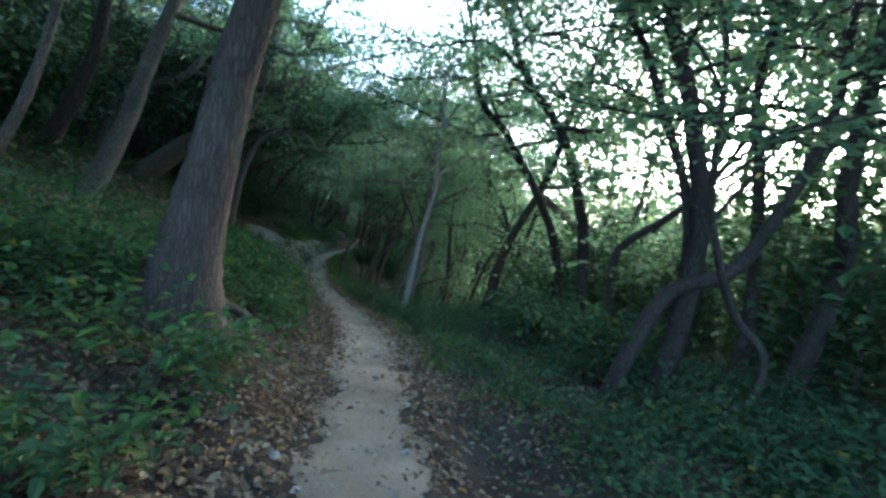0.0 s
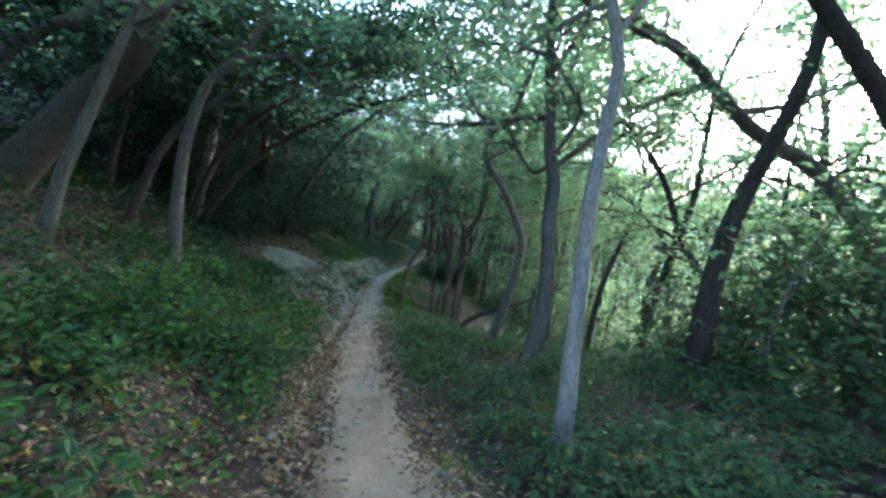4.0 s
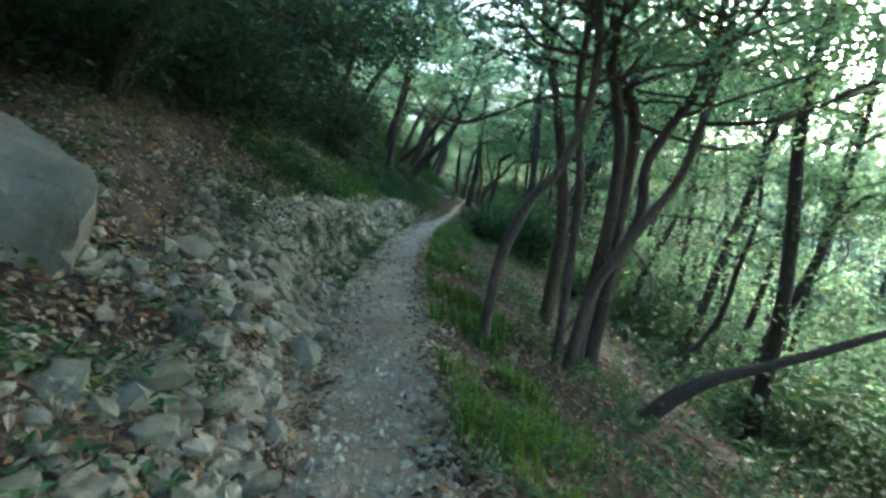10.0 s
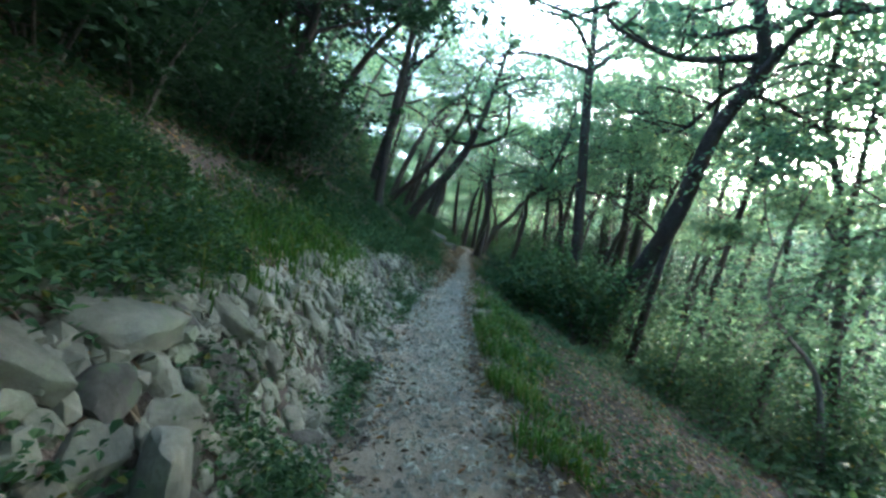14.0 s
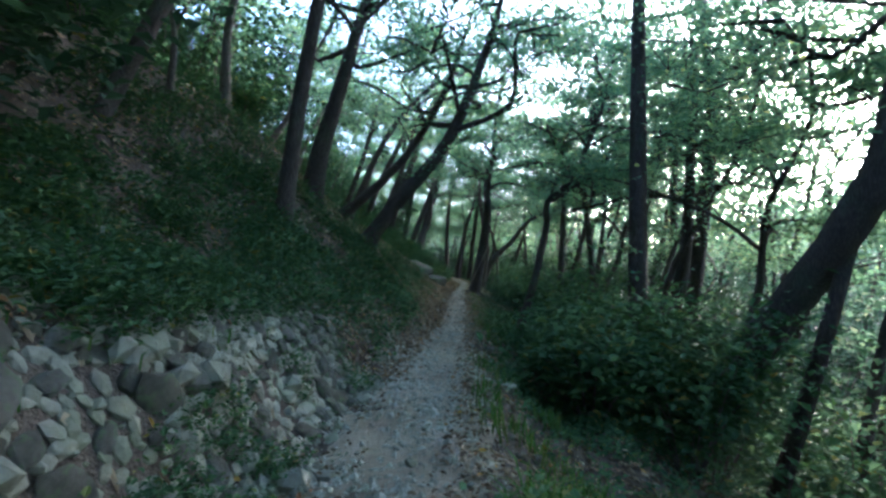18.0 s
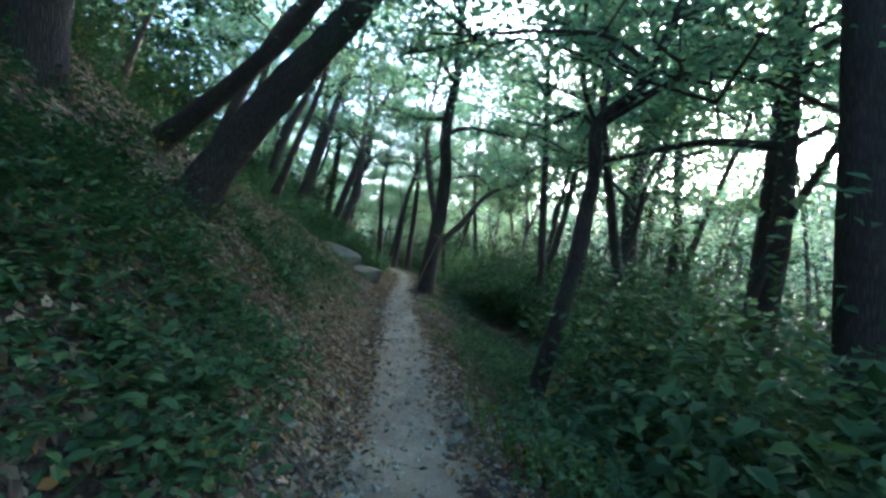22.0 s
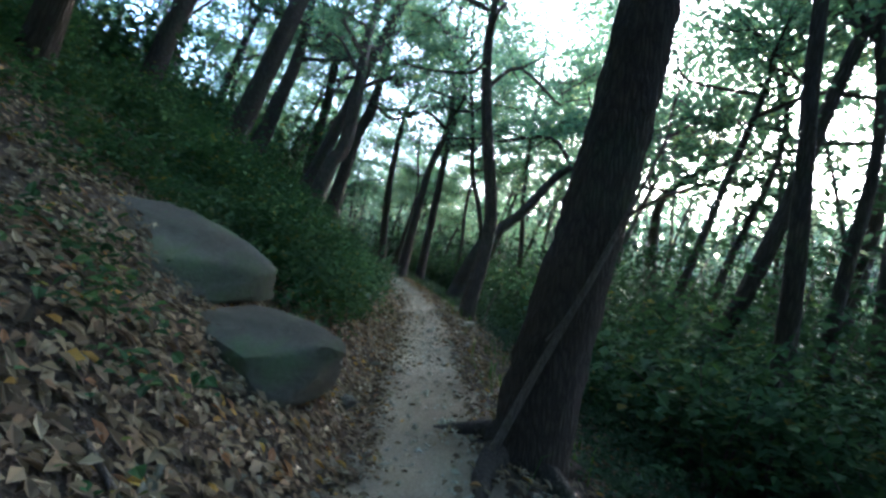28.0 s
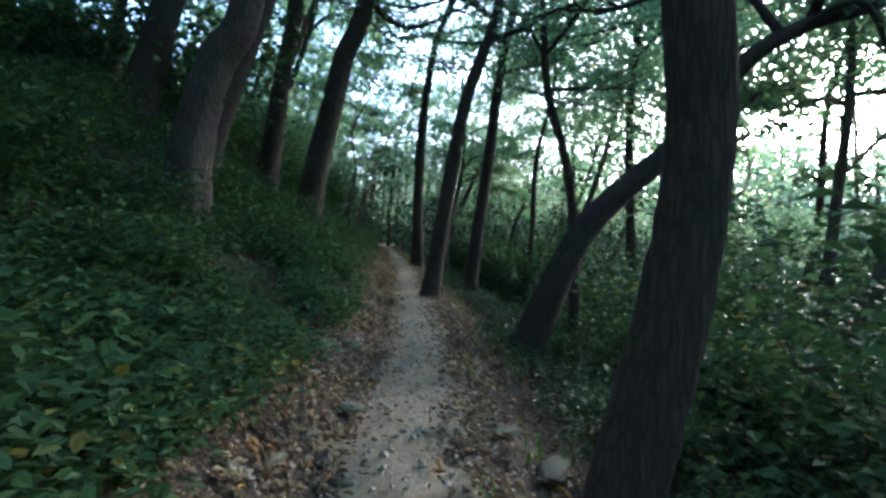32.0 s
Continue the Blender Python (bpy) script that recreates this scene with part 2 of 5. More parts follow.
wall_foot = smooth_curve([(-20, 0.12), (20, 0.12), (23, 0.3), (33, 0.34), (36, 0.25), (39, 0.12), (110, 0.12)])
_rs = np.random.RandomState(5)
_waves = [(a * math.cos(d), a * math.sin(d), p, amp) for a, d, p, amp in
          [(2 * math.pi / wl, _rs.uniform(0, 6.283), _rs.uniform(0, 6.283), wl) for wl in np.geomspace(0.35, 9.0, 34)]]


def lumps(x, y, lo, hi):
    """Unevenness made of waves between two lengths, about -1 to 1."""
    total, n = 0.0, 0
    for kx, ky, ph, wl in _waves:
        if lo <= wl <= hi:
            total, n = total + np.sin(kx * x + ky * y + ph + 1.3 * np.sin(0.37 * kx * y - 0.41 * ky * x)), n + 1
    return total / max(1, n) ** 0.5


def ease(v, k):
    """max(v, 0), rounded over a width k."""
    return 0.5 * (v + np.sqrt(v * v + k * k)) - 0.5 * k * np.exp(-np.abs(v) / (2 * k))


def land(x, y):
    """The height of the ground."""
    x, y = np.asarray(x, float), np.asarray(y, float)
    s = x - trail_x(y)
    w = trail_half(y)
    u, v = -s - w - 0.15, s - w - 0.1
    up = left_slope(y) * ease(u - 0.8 * (wall_foot(y) - 0.12), 0.12)
    up = up - left_slope(y) * 0.3 * ease(u - 5.0, 0.8)
    up = np.where(up > 14, 14 + (up - 14) * 0.25, up)
    face = np.clip((u - wall_foot(y)) / 0.36, 0, 1)
    up = up + wall_rise(y) * face ** 2 * (3 - 2 * face)
    dn = right_slope(y) * ease(v - 0.25, 0.3) + 0.12 * np.clip(v / 0.5, 0, 1)
    dn = np.where(dn > 14, 14 + (dn - 14) * 0.03, dn)
    off = np.clip((np.abs(s) - w) / 0.8, 0, 1)
    rough = off * (0.09 * lumps(x, y, 1.2, 9.0) + 0.02 * lumps(x, y, 0.7, 1.3)) + (1 - off) * 0.012 * lumps(x, y, 0.7, 1.8)
    dn = dn + 0.5 * np.exp(-((s - 1.5) / 0.5) ** 2 - ((y - 38.3) / 1.3) ** 2)
    return trail_z(y) + up - dn + rough - 0.02 * (1 - off)


# ---------------------------------------------------------------- mesh helpers
def fill_mesh(name, verts, faces, material, smooth=False):
    """A mesh from numpy arrays; faces all of one size."""
    me = bpy.data.meshes.new(name)
    verts, faces = np.asarray(verts, np.float32), np.asarray(faces, np.int32)
    k = faces.shape[1]
    me.vertices.add(len(verts))
    me.vertices.foreach_set("co", verts.ravel())
    me.loops.add(faces.size)
    me.loops.foreach_set("vertex_index", faces.ravel())
    me.polygons.add(len(faces))
    me.polygons.foreach_set("loop_start", np.arange(0, faces.size, k, dtype=np.int32))
    me.polygons.foreach_set("use_smooth", np.full(len(faces), smooth))
    me.update(calc_edges=True)
    me.materials.append(material)
    return me


def child(name, mesh, parent, label=""):
    ob = new(name, mesh)
    ob.parent = parent
    return tagged(ob, label) if label else ob


def joined(pieces):
    """Verts and faces of several pieces as one."""
    vs, fs, n = [], [], 0
    for v, f in pieces:
        vs.append(v)
        fs.append(np.asarray(f) + n)
        n += len(v)
    return np.concatenate(vs), np.concatenate(fs)


def spline(points, per=5):
    """A Catmull-Rom line through points."""
    p = np.array(points, float)
    p = np.vstack([2 * p[0] - p[1], p, 2 * p[-1] - p[-2]])
    t = np.linspace(0, 1, per, endpoint=False)[:, None]
    out = []
    for i in range(1, len(p) - 2):
        a, b, c, d = p[i - 1], p[i], p[i + 1], p[i + 2]
        out.append(0.5 * (2 * b + (c - a) * t + (2 * a - 5 * b + 4 * c - d) * t * t + (3 * b - a - 3 * c + d) * t ** 3))
    return np.vstack(out + [p[-2:-1]])


def tube(line, radii, sides=8, rough=0.0, rs=None):
    """A round limb along a line."""
    line, radii = np.asarray(line, float), np.asarray(radii, float)
    n = len(line)
    tan = np.gradient(line, axis=0)
    tan /= np.linalg.norm(tan, axis=1)[:, None] + 1e-9
    ref = np.array([1.0, 0.3, 0.0]) if abs(tan[0, 0]) < 0.8 else np.array([0.0, 1.0, 0.2])
    e1 = np.cross(tan, ref)
    e1 /= np.linalg.norm(e1, axis=1)[:, None] + 1e-9
    e2 = np.cross(tan, e1)
    ang = np.linspace(0, 2 * np.pi, sides, endpoint=False)
    rad = np.repeat(radii[:, None], sides, 1)
    if rough and rs is not None:
        lobes = 1 + rough * rs.randn(1, sides) + 0.5 * rough * rs.randn(n, sides)
        rad = rad * np.clip(lobes, 0.6, 1.5)
    v = line[:, None] + rad[..., None] * (np.cos(ang)[None, :, None] * e1[:, None] + np.sin(ang)[None, :, None] * e2[:, None])
    i, j = np.meshgrid(np.arange(n - 1), np.arange(sides), indexing="ij")
    a, b = i * sides + j, i * sides + (j + 1) % sides
    f = np.stack([a, b, b + sides, a + sides], -1).reshape(-1, 4)
    return v.reshape(-1, 3), f


def leaves(at, size, rs, flat=0.5, slim=0.45, fold=0.18, lobed=False, slope=None):
    """Folded leaves at points: rhombs of two triangles, or of two quads with a fuller outline."""
    n = len(at)
    size = np.broadcast_to(size, (n,))[:, None]
    az = rs.uniform(0, 2 * np.pi, n)
    tilt = rs.normal(0, flat, n)
    d = np.stack([np.cos(az) * np.cos(tilt), np.sin(az) * np.cos(tilt), np.sin(tilt)], -1)
    side = np.stack([-np.sin(az), np.cos(az), rs.normal(0, flat * 0.8, n)], -1)
    side /= np.linalg.norm(side, axis=1)[:, None]
    if slope is not None:
        d = d + np.stack([0 * az, 0 * az, (d[:, :2] * slope).sum(1)], -1)
        side = side + np.stack([0 * az, 0 * az, (side[:, :2] * slope).sum(1)], -1)
    up = np.cross(d, side)
    up /= np.linalg.norm(up, axis=1)[:, None]
    if not lobed:
        quad = [at, at + size * (0.5 * d + slim * side + fold * up), at + size * d, at + size * (0.5 * d - slim * side + fold * up)]
        v = np.stack(quad, 1).reshape(-1, 3)
        k = np.arange(n)[:, None] * 4
        return v, np.concatenate([k + [0, 1, 2], k + [0, 2, 3]])
    pts = [at, at + size * (0.3 * d + slim * side + fold * up), at + size * (0.68 * d + 0.72 * slim * side + fold * up), at + size * (d - 0.08 * up),
           at + size * (0.68 * d - 0.72 * slim * side + fold * up), at + size * (0.3 * d - slim * side + fold * up)]
    v = np.stack(pts, 1).reshape(-1, 3)
    k = np.arange(n)[:, None] * 6
    return v, np.concatenate([k + [0, 1, 2, 3], k + [0, 3, 4, 5]])


def thing(name, label, category, group="", kind=""):
    return tagged(new(name), label, category, group, kind)


# ---------------------------------------------------------------- trees
def limbs_and_sprays(top, count, spread, rs, leaf_n, leaf_size, r, sides=5):
    """Limbs that leave the upper part of a trunk line, each with twigs, and the leaves round them in flat sprays."""
    wood, spots = [], []
    m = len(top)
    for k in range(count):
        i = int(m * (0.25 + 0.75 * (k + rs.rand()) / count)) - 1
        i = min(max(i, 0), m - 1)
        az = k * 2.4 + rs.uniform(-0.6, 0.6)
        ln = spread * rs.uniform(0.6, 1.15) * (1.15 - 0.4 * i / m)
        rise = rs.uniform(0.1, 0.75)
        a = top[i]
        bend = rs.normal(0, 0.16, (4, 3)) * ln
        line = spline([a, a + ln * np.array([0.35 * math.cos(az), 0.35 * math.sin(az), 0.35 * rise]) + bend[0] * 0.6,
                       a + ln * np.array([0.7 * math.cos(az), 0.7 * math.sin(az), 0.6 * rise]) + bend[1],
                       a + ln * np.array([math.cos(az + 0.2), math.sin(az + 0.2), 0.8 * rise]) + bend[2]], 4)
        r0 = r * (0.45 - 0.2 * i / m) * rs.uniform(0.7, 1.1)
        limb, twigs = tube(line, np.linspace(r0, 0.006, len(line)), sides), []
        for q in range(6):
            j = int(len(line) * rs.uniform(0.3, 1.0)) - 1
            az2, l2 = az + rs.uniform(-1.5, 1.5), ln * rs.uniform(0.2, 0.5)
            b = line[j] + np.array([math.cos(az2) * l2, math.sin(az2) * l2, rs.uniform(-0.1, 0.45) * l2])
            mid = (line[j] + b) / 2 + rs.normal(0, 0.07, 3) * l2
            twigs.append(tube(np.array([line[j], mid, b]), [0.35 * r0 + 0.003, 0.25 * r0 + 0.003, 0.003], 3 if sides < 6 else 4))
            spots.append((mid, l2))
            spots.append((b, l2))
        wood.append((limb, twigs))
    sp = np.array([s for s, _ in spots])
    sl = np.array([l for _, l in spots])
    pick = rs.randint(0, len(sp), leaf_n)
    off = rs.normal(0, 1, (leaf_n, 3)) * np.array([0.55, 0.55, 0.16]) * np.maximum(sl[pick], 0.35)[:, None]
    at = sp[pick] + off
    lv = leaves(at, leaf_size * rs.uniform(0.6, 1.25, leaf_n), rs, 0.45, 0.36)
    return wood, lv


def tree(points, r, material=None, label="dark-barked oak leaning over the hillside", limbs=11, spread=3.0, leaf_n=5200, leaf=0.11, seed=0, rise=4.0, group="hillside trees", near=False, leaf_mat=None, flare=0.55):
    """A tree whose trunk runs through the given points; it goes on upwards by rise metres and carries its crown there."""
    rs = np.random.RandomState(seed)
    material = material or BARK_DARK
    p = [np.array(q, float) for q in points]
    foot = p[0].copy()
    g = float(land(foot[0], foot[1]))
    if foot[2] > g - 0.1:
        down = (p[1] - p[0]) / max(0.3, p[1][2] - p[0][2])
        drop = foot[2] - g + 0.25
        foot = foot - np.array([down[0] * 0.6, down[1] * 0.6, 1.0]) * drop
        p = [foot] + (p if drop > 0.6 else p[1:])
    last = p[-1] - p[-2]
    last /= np.linalg.norm(last)
    way = last * 0.6 + np.array([0, 0, 0.5])
    e1 = p[-1] + way * rise * 0.45 + rs.normal(0, 0.12, 3) * rise * 0.4
    e2 = e1 + way * rise * 0.5 + rs.normal(0, 0.15, 3) * rise * 0.4
    line = spline(p + [e1, e2], 7 if near else 5)
    along = np.concatenate([[0], np.cumsum(np.linalg.norm(np.diff(line, axis=0), axis=1))])
    total = along[-1]
    rad = r * (1 - 0.8 * (along / total) ** 1.2) * (1 + flare * np.exp(-along / (2.2 * r + 0.05)))
    spread, leaf_n = spread + 0.1 * max(0.0, total - 8), int(leaf_n * min(1.5, max(0.8, total / 9)))
    root = thing("tree", label, "tree", group)
    root.location = foot
    tv, tf = tube(line - foot, rad, 18 if near else 9, 0.07 if near else 0.05, rs)
    child("trunk", fill_mesh("trunk", tv, tf, material, True), root)
    if near:
        for k in range(5):
            az = k * 1.26 + rs.uniform(-0.3, 0.3)
            ln = r * rs.uniform(2.6, 4.2)
            steps = np.linspace(0.3, 1, 6)
            bx, by = foot[0] + np.cos(az + 0.5 * steps) * ln * steps, foot[1] + np.sin(az + 0.5 * steps) * ln * steps
            bz = np.minimum(land(bx, by) + r * 0.5 * (1 - steps) ** 1.5 - 0.01, foot[2] + 2.2 * r)
            rv, rf = tube(np.stack([bx, by, bz], -1) - foot, r * 0.42 * (1.05 - steps) ** 0.8 + 0.012, 7, 0.08, rs)
            child("root", fill_mesh("root", rv, rf, material, True), root)
    from_top = line[along > total * 0.38] - foot
    wood, (lv, lf) = limbs_and_sprays(from_top, limbs, spread, rs, leaf_n, leaf, r)
    for limb, twigs in wood:
        bough = child("limb", fill_mesh("limb", *(limb if near else joined([limb] + twigs)), material, True), root)
        for twig in twigs if near else ():
            child("twig", fill_mesh("twig", *twig, material, True), bough)
    mid = lv.reshape(-1, 4, 3).mean(1) + foot
    clear = (np.abs(mid[:, 0] - trail_x(mid[:, 1])) < 1.1) & (mid[:, 2] < trail_z(mid[:, 1]) + 3.0)
    k = np.flatnonzero(~clear)[:, None] * 4
    child("crown", fill_mesh("crown", lv, np.concatenate([k + [0, 1, 2], k + [0, 2, 3]]), leaf_mat or LEAF_CROWN), root)
    return root


# ---------------------------------------------------------------- ground: one sheet to the horizon, and the footpath on it
def build_ground():
    fine = np.concatenate([np.arange(-1.8, 1.8, 0.12), 1.8 * 1.09 ** np.arange(0, 60)])
    side = np.concatenate([-fine[30:][::-1], fine[:30], fine[30:]])
    along = np.concatenate([-12 - 1.2 * 1.12 ** np.arange(38)[::-1], np.arange(-12, 76, 0.2), 76 + 0.2 * 1.1 ** np.arange(62)])
    yy, ss = np.meshgrid(along, side, indexing="ij")
    xx = trail_x(np.clip(yy, -60, 130)) + ss
    zz = land(xx, np.clip(yy, -60, 130))
    v = np.stack([xx, yy, zz], -1).reshape(-1, 3)
    n, m = yy.shape
    i, j = np.meshgrid(np.arange(n - 1), np.arange(m - 1), indexing="ij")
    k = (i * m + j).reshape(-1)
    f = np.stack([k, k + 1, k + m + 1, k + m], -1)
    return tagged(new("ground", fill_mesh("ground", v, f, GROUND, True)), "steep forest hillside of dark soil and leaf mould", "ground", kind="structure")


def build_path():
    along = np.arange(-14, 90, 0.1)
    cols = np.linspace(-1, 1, 21)
    v = []
    for y in along:
        c, w = float(trail_x(y)), float(trail_half(y)) * 1.75
        wl = w * (1 + 0.16 * float(lumps(y * 1.7, 3.0, 0.5, 4)))
        wr = w * (1 + 0.16 * float(lumps(y * 1.7, 40.0, 0.5, 4)))
        v.append([(c + (wl if q < 0 else wr) * q, y) for q in cols])
    v = np.array(v)
    edge = np.abs(cols)[None, :]
    z = land(v[..., 0], v[..., 1]) + 0.045 - 0.075 * edge ** 2.6 - 0.02 * (1 - edge ** 2) + 0.012 * np.clip(edge * 2, 0.3, 1.2) * lumps(v[..., 0] * 2, v[..., 1] * 2, 0.3, 2.5)
    vv = np.concatenate([v, z[..., None]], -1).reshape(-1, 3)
    n, m = len(along), len(cols)
    i, j = np.meshgrid(np.arange(n - 1), np.arange(m - 1), indexing="ij")
    k = (i * m + j).reshape(-1)
    return tagged(new("path", fill_mesh("path", vv, np.stack([k, k + 1, k + m + 1, k + m], -1), TRAIL, True)),
                  "narrow trodden footpath of pale gritty earth", "path", kind="structure")


build_ground()
build_path()


def build_haze_glow():
    """A glowing sheet for the far hills and evening haze beyond the valley, seen between the trunks."""
    az = np.radians(np.linspace(-35, 110, 60))
    rows = []
    for el in (-14, -8, -3, 0.5):
        top = el + (1.2 * np.sin(az * 5) + 0.7 * np.sin(az * 11 + 1) if el > 0 else 0 * az)
        rows.append(np.stack([420 * np.sin(az), 40 + 420 * np.cos(az), 420 * np.tan(np.radians(top))], -1))
    v = np.concatenate(rows)
    m = len(az)
    i, j = np.meshgrid(np.arange(3), np.arange(m - 1), indexing="ij")
    k = (i * m + j).reshape(-1)
    a = Mat("valley_haze_glow")
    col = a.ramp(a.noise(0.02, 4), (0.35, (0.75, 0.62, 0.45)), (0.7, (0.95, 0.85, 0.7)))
    # haze light is put in as emission; the sheet is no lamp
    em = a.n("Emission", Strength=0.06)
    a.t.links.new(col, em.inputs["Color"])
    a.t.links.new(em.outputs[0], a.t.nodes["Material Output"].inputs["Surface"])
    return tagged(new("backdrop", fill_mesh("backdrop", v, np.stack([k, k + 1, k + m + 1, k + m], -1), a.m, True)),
                  "glowing backdrop sheet for pale hazy evening hills across the valley", "backdrop", kind="structure")


build_haze_glow()

# ---------------------------------------------------------------- the trees beside the path
old_oak = tree([(-2.25, 3.91, 1.05), (-2.20, 3.91, 1.62), (-2.12, 3.91, 2.08), (-2.02, 3.91, 2.65), (-1.92, 3.91, 3.21), (-1.85, 3.91, 3.57)], 0.215, seed=1, near=True, limbs=7, spread=2.6, rise=6, material=BARK_FURROW, flare=1.5, label="thick dark-brown oak trunk with furrowed bark")
tree([(-0.82, 11.06, 0.43), (-0.60, 11.12, 1.95), (-0.47, 11.16, 2.61), (-0.31, 11.21, 3.32), (-0.35, 11.19, 3.99), (-0.29, 11.21, 4.78)], 0.08, seed=2, material=BARK_PALE, spread=1.5, rise=2.5, leaf_n=1500, label="slender pale-barked tree beside the footpath")
tree([(2.52, 5.50, -0.12), (2.82, 5.50, 0.94), (3.00, 5.50, 2.06), (3.00, 5.50, 2.94), (2.73, 5.50, 4.13), (2.41, 5.50, 5.22)], 0.135, seed=3, leaf_n=4200, near=True, label="dark forked oak in a tangle of trunks")
tree([(2.92, 5.62, 0.10), (2.98, 5.62, 1.40), (2.92, 5.60, 2.80), (2.49, 5.55, 3.90), (2.14, 5.50, 4.67), (1.85, 5.50, 5.17)], 0.075, seed=4, spread=2.2, leaf_n=3000, rise=3, limbs=8, label="dark crooked stem in a tangle of trunks")
tree([(4.10, 5.60, -0.09), (4.52, 5.60, 1.08), (4.86, 5.60, 2.30), (4.81, 5.60, 3.26), (4.91, 5.60, 4.16)], 0.13, seed=5, leaf_n=4200, near=True)
tree([(3.36, 10.70, 0.45), (3.26, 10.69, 2.24), (3.04, 10.65, 3.21), (2.68, 10.58, 4.35), (2.11, 10.48, 5.19), (1.50, 10.37, 5.92)], 0.15, seed=6)
tree([(3.27, 12.72, 0.43), (3.12, 12.69, 1.98), (2.69, 12.62, 3.07), (2.03, 12.50, 4.14), (1.39, 12.39, 5.08), (0.64, 12.25, 5.88)], 0.14, seed=7)
tree([(-6.27, 7.98, 2.34), (-5.86, 8.20, 3.52), (-5.62, 8.33, 4.66), (-5.36, 8.48, 5.78)], 0.17, seed=8, label="grey straight trunk in the undergrowth", material=BARK_GREY)
tree([(-8.96, 13.30, 3.12), (-7.67, 13.47, 4.18), (-6.34, 13.01, 4.61), (-5.74, 12.98, 5.55), (-5.44, 12.96, 6.21), (-5.28, 12.90, 6.77)], 0.27, seed=9, near=True, material=BARK_GREY, label="thick grey trunk leaning out of the bank")
tree([(-11.13, 14.45, 3.94), (-10.73, 14.56, 5.32), (-9.92, 14.80, 6.03), (-8.92, 15.09, 6.57), (-8.13, 15.31, 7.77)], 0.16, seed=10, material=BARK_GREY, label="thin grey trunk on the bank")
tree([(4.08, 6.20, 0.33), (4.23, 6.20, 1.66), (4.13, 6.20, 3.49), (3.98, 6.20, 4.46)], 0.10, seed=11, spread=2.2, leaf_n=3000, rise=3, limbs=8, label="dark crooked stem in a tangle of trunks")
tree([(2.79, 4.60, -0.20), (3.12, 4.60, 0.47), (3.32, 4.60, 1.24), (2.98, 4.60, 1.67), (2.74, 4.60, 2.28), (2.61, 4.60, 2.94)], 0.055, seed=12, spread=2.2, leaf_n=3000, rise=3, limbs=8, label="dark crooked stem in a tangle of trunks")
tree([(2.00, 5.30, 0.25), (2.20, 5.30, 0.87), (2.46, 5.30, 1.50), (2.75, 5.30, 1.85), (3.25, 5.30, 2.04), (3.66, 5.30, 2.53), (4.28, 5.30, 3.89)], 0.10, seed=13, spread=2.2, leaf_n=3000, rise=3, limbs=8, label="dark crooked stem in a tangle of trunks")
tree([(2.98, 8.00, 1.02), (2.98, 8.00, 1.96), (3.18, 8.00, 2.38), (4.00, 8.00, 3.00), (4.70, 8.00, 3.80)], 0.09, seed=14, spread=2.0, leaf_n=2200, rise=3, limbs=8, label="dark crooked stem in a tangle of trunks")
tree([(-6.34, 11.87, 2.68), (-6.06, 11.95, 3.36), (-5.88, 12.00, 3.77), (-5.54, 12.10, 4.55), (-5.20, 12.20, 5.27)], 0.09, seed=15, material=BARK_GREY, spread=1.6, leaf_n=1500, rise=2, label="thin pale stem on the bank")
tree([(-6.31, 13.75, 2.69), (-6.16, 13.79, 3.56), (-5.82, 13.89, 4.47), (-5.21, 14.07, 5.05), (-4.83, 14.18, 6.13)], 0.11, seed=16, material=BARK_GREY, spread=1.6, leaf_n=1500, rise=2, label="thin crooked grey stem on the bank")
tree([(6.76, 17.62, -2.41), (6.38, 17.56, -0.15), (5.93, 17.49, 1.35), (4.87, 17.32, 2.99), (3.44, 17.10, 4.02), (2.27, 16.92, 5.41), (1.21, 16.75, 6.30)], 0.22, seed=17, material=BARK_GREY, label="curved grey trunk arching over the slope")
tree([(7.32, 21.75, -2.49), (7.48, 21.78, 0.42), (7.35, 21.76, 2.16), (7.67, 21.81, 4.72)], 0.22, seed=18)
tree([(8.35, 21.91, -2.30), (8.62, 21.95, 0.38), (8.71, 21.97, 2.11), (9.50, 22.09, 3.11), (10.50, 22.25, 3.59)], 0.24, seed=19)
tree([(3.29, 24.16, -2.86), (3.43, 24.18, -0.13), (4.10, 24.29, 1.53), (3.21, 24.15, 2.82), (2.22, 24.00, 4.32)], 0.15, seed=20)
tree([(4.02, 19.21, -2.57), (4.44, 19.28, -0.61), (3.73, 19.17, 0.45), (2.96, 19.05, 1.52)], 0.15, seed=21)
tree([(-1.82, 17.00, -0.39), (-1.43, 17.00, 0.36), (-1.14, 17.00, 1.17), (-0.99, 17.00, 1.76), (-1.09, 17.00, 2.33), (-1.33, 17.00, 2.96), (-1.70, 17.00, 3.67), (-1.49, 17.00, 4.18), (-1.12, 17.00, 4.48)], 0.095, seed=22, material=BARK_GREY, near=True, label="bent grey trunk below the path")
tree([(-1.15, 14.16, -0.20), (-0.82, 14.22, 0.57), (-0.67, 14.25, 1.36), (-0.64, 14.25, 2.05), (-0.55, 14.27, 2.77), (-0.59, 14.26, 3.35)], 0.13, seed=23, material=BARK_GREY, label="smooth grey trunk leaning over the slope", near=True)
tree([(-10.31, 19.44, 2.80), (-10.08, 19.48, 3.73), (-9.84, 19.53, 4.65), (-9.53, 19.59, 5.74), (-9.47, 19.60, 6.46)], 0.16, seed=24, material=BARK_PALE, label="short pale crooked trunk on the dark bank")
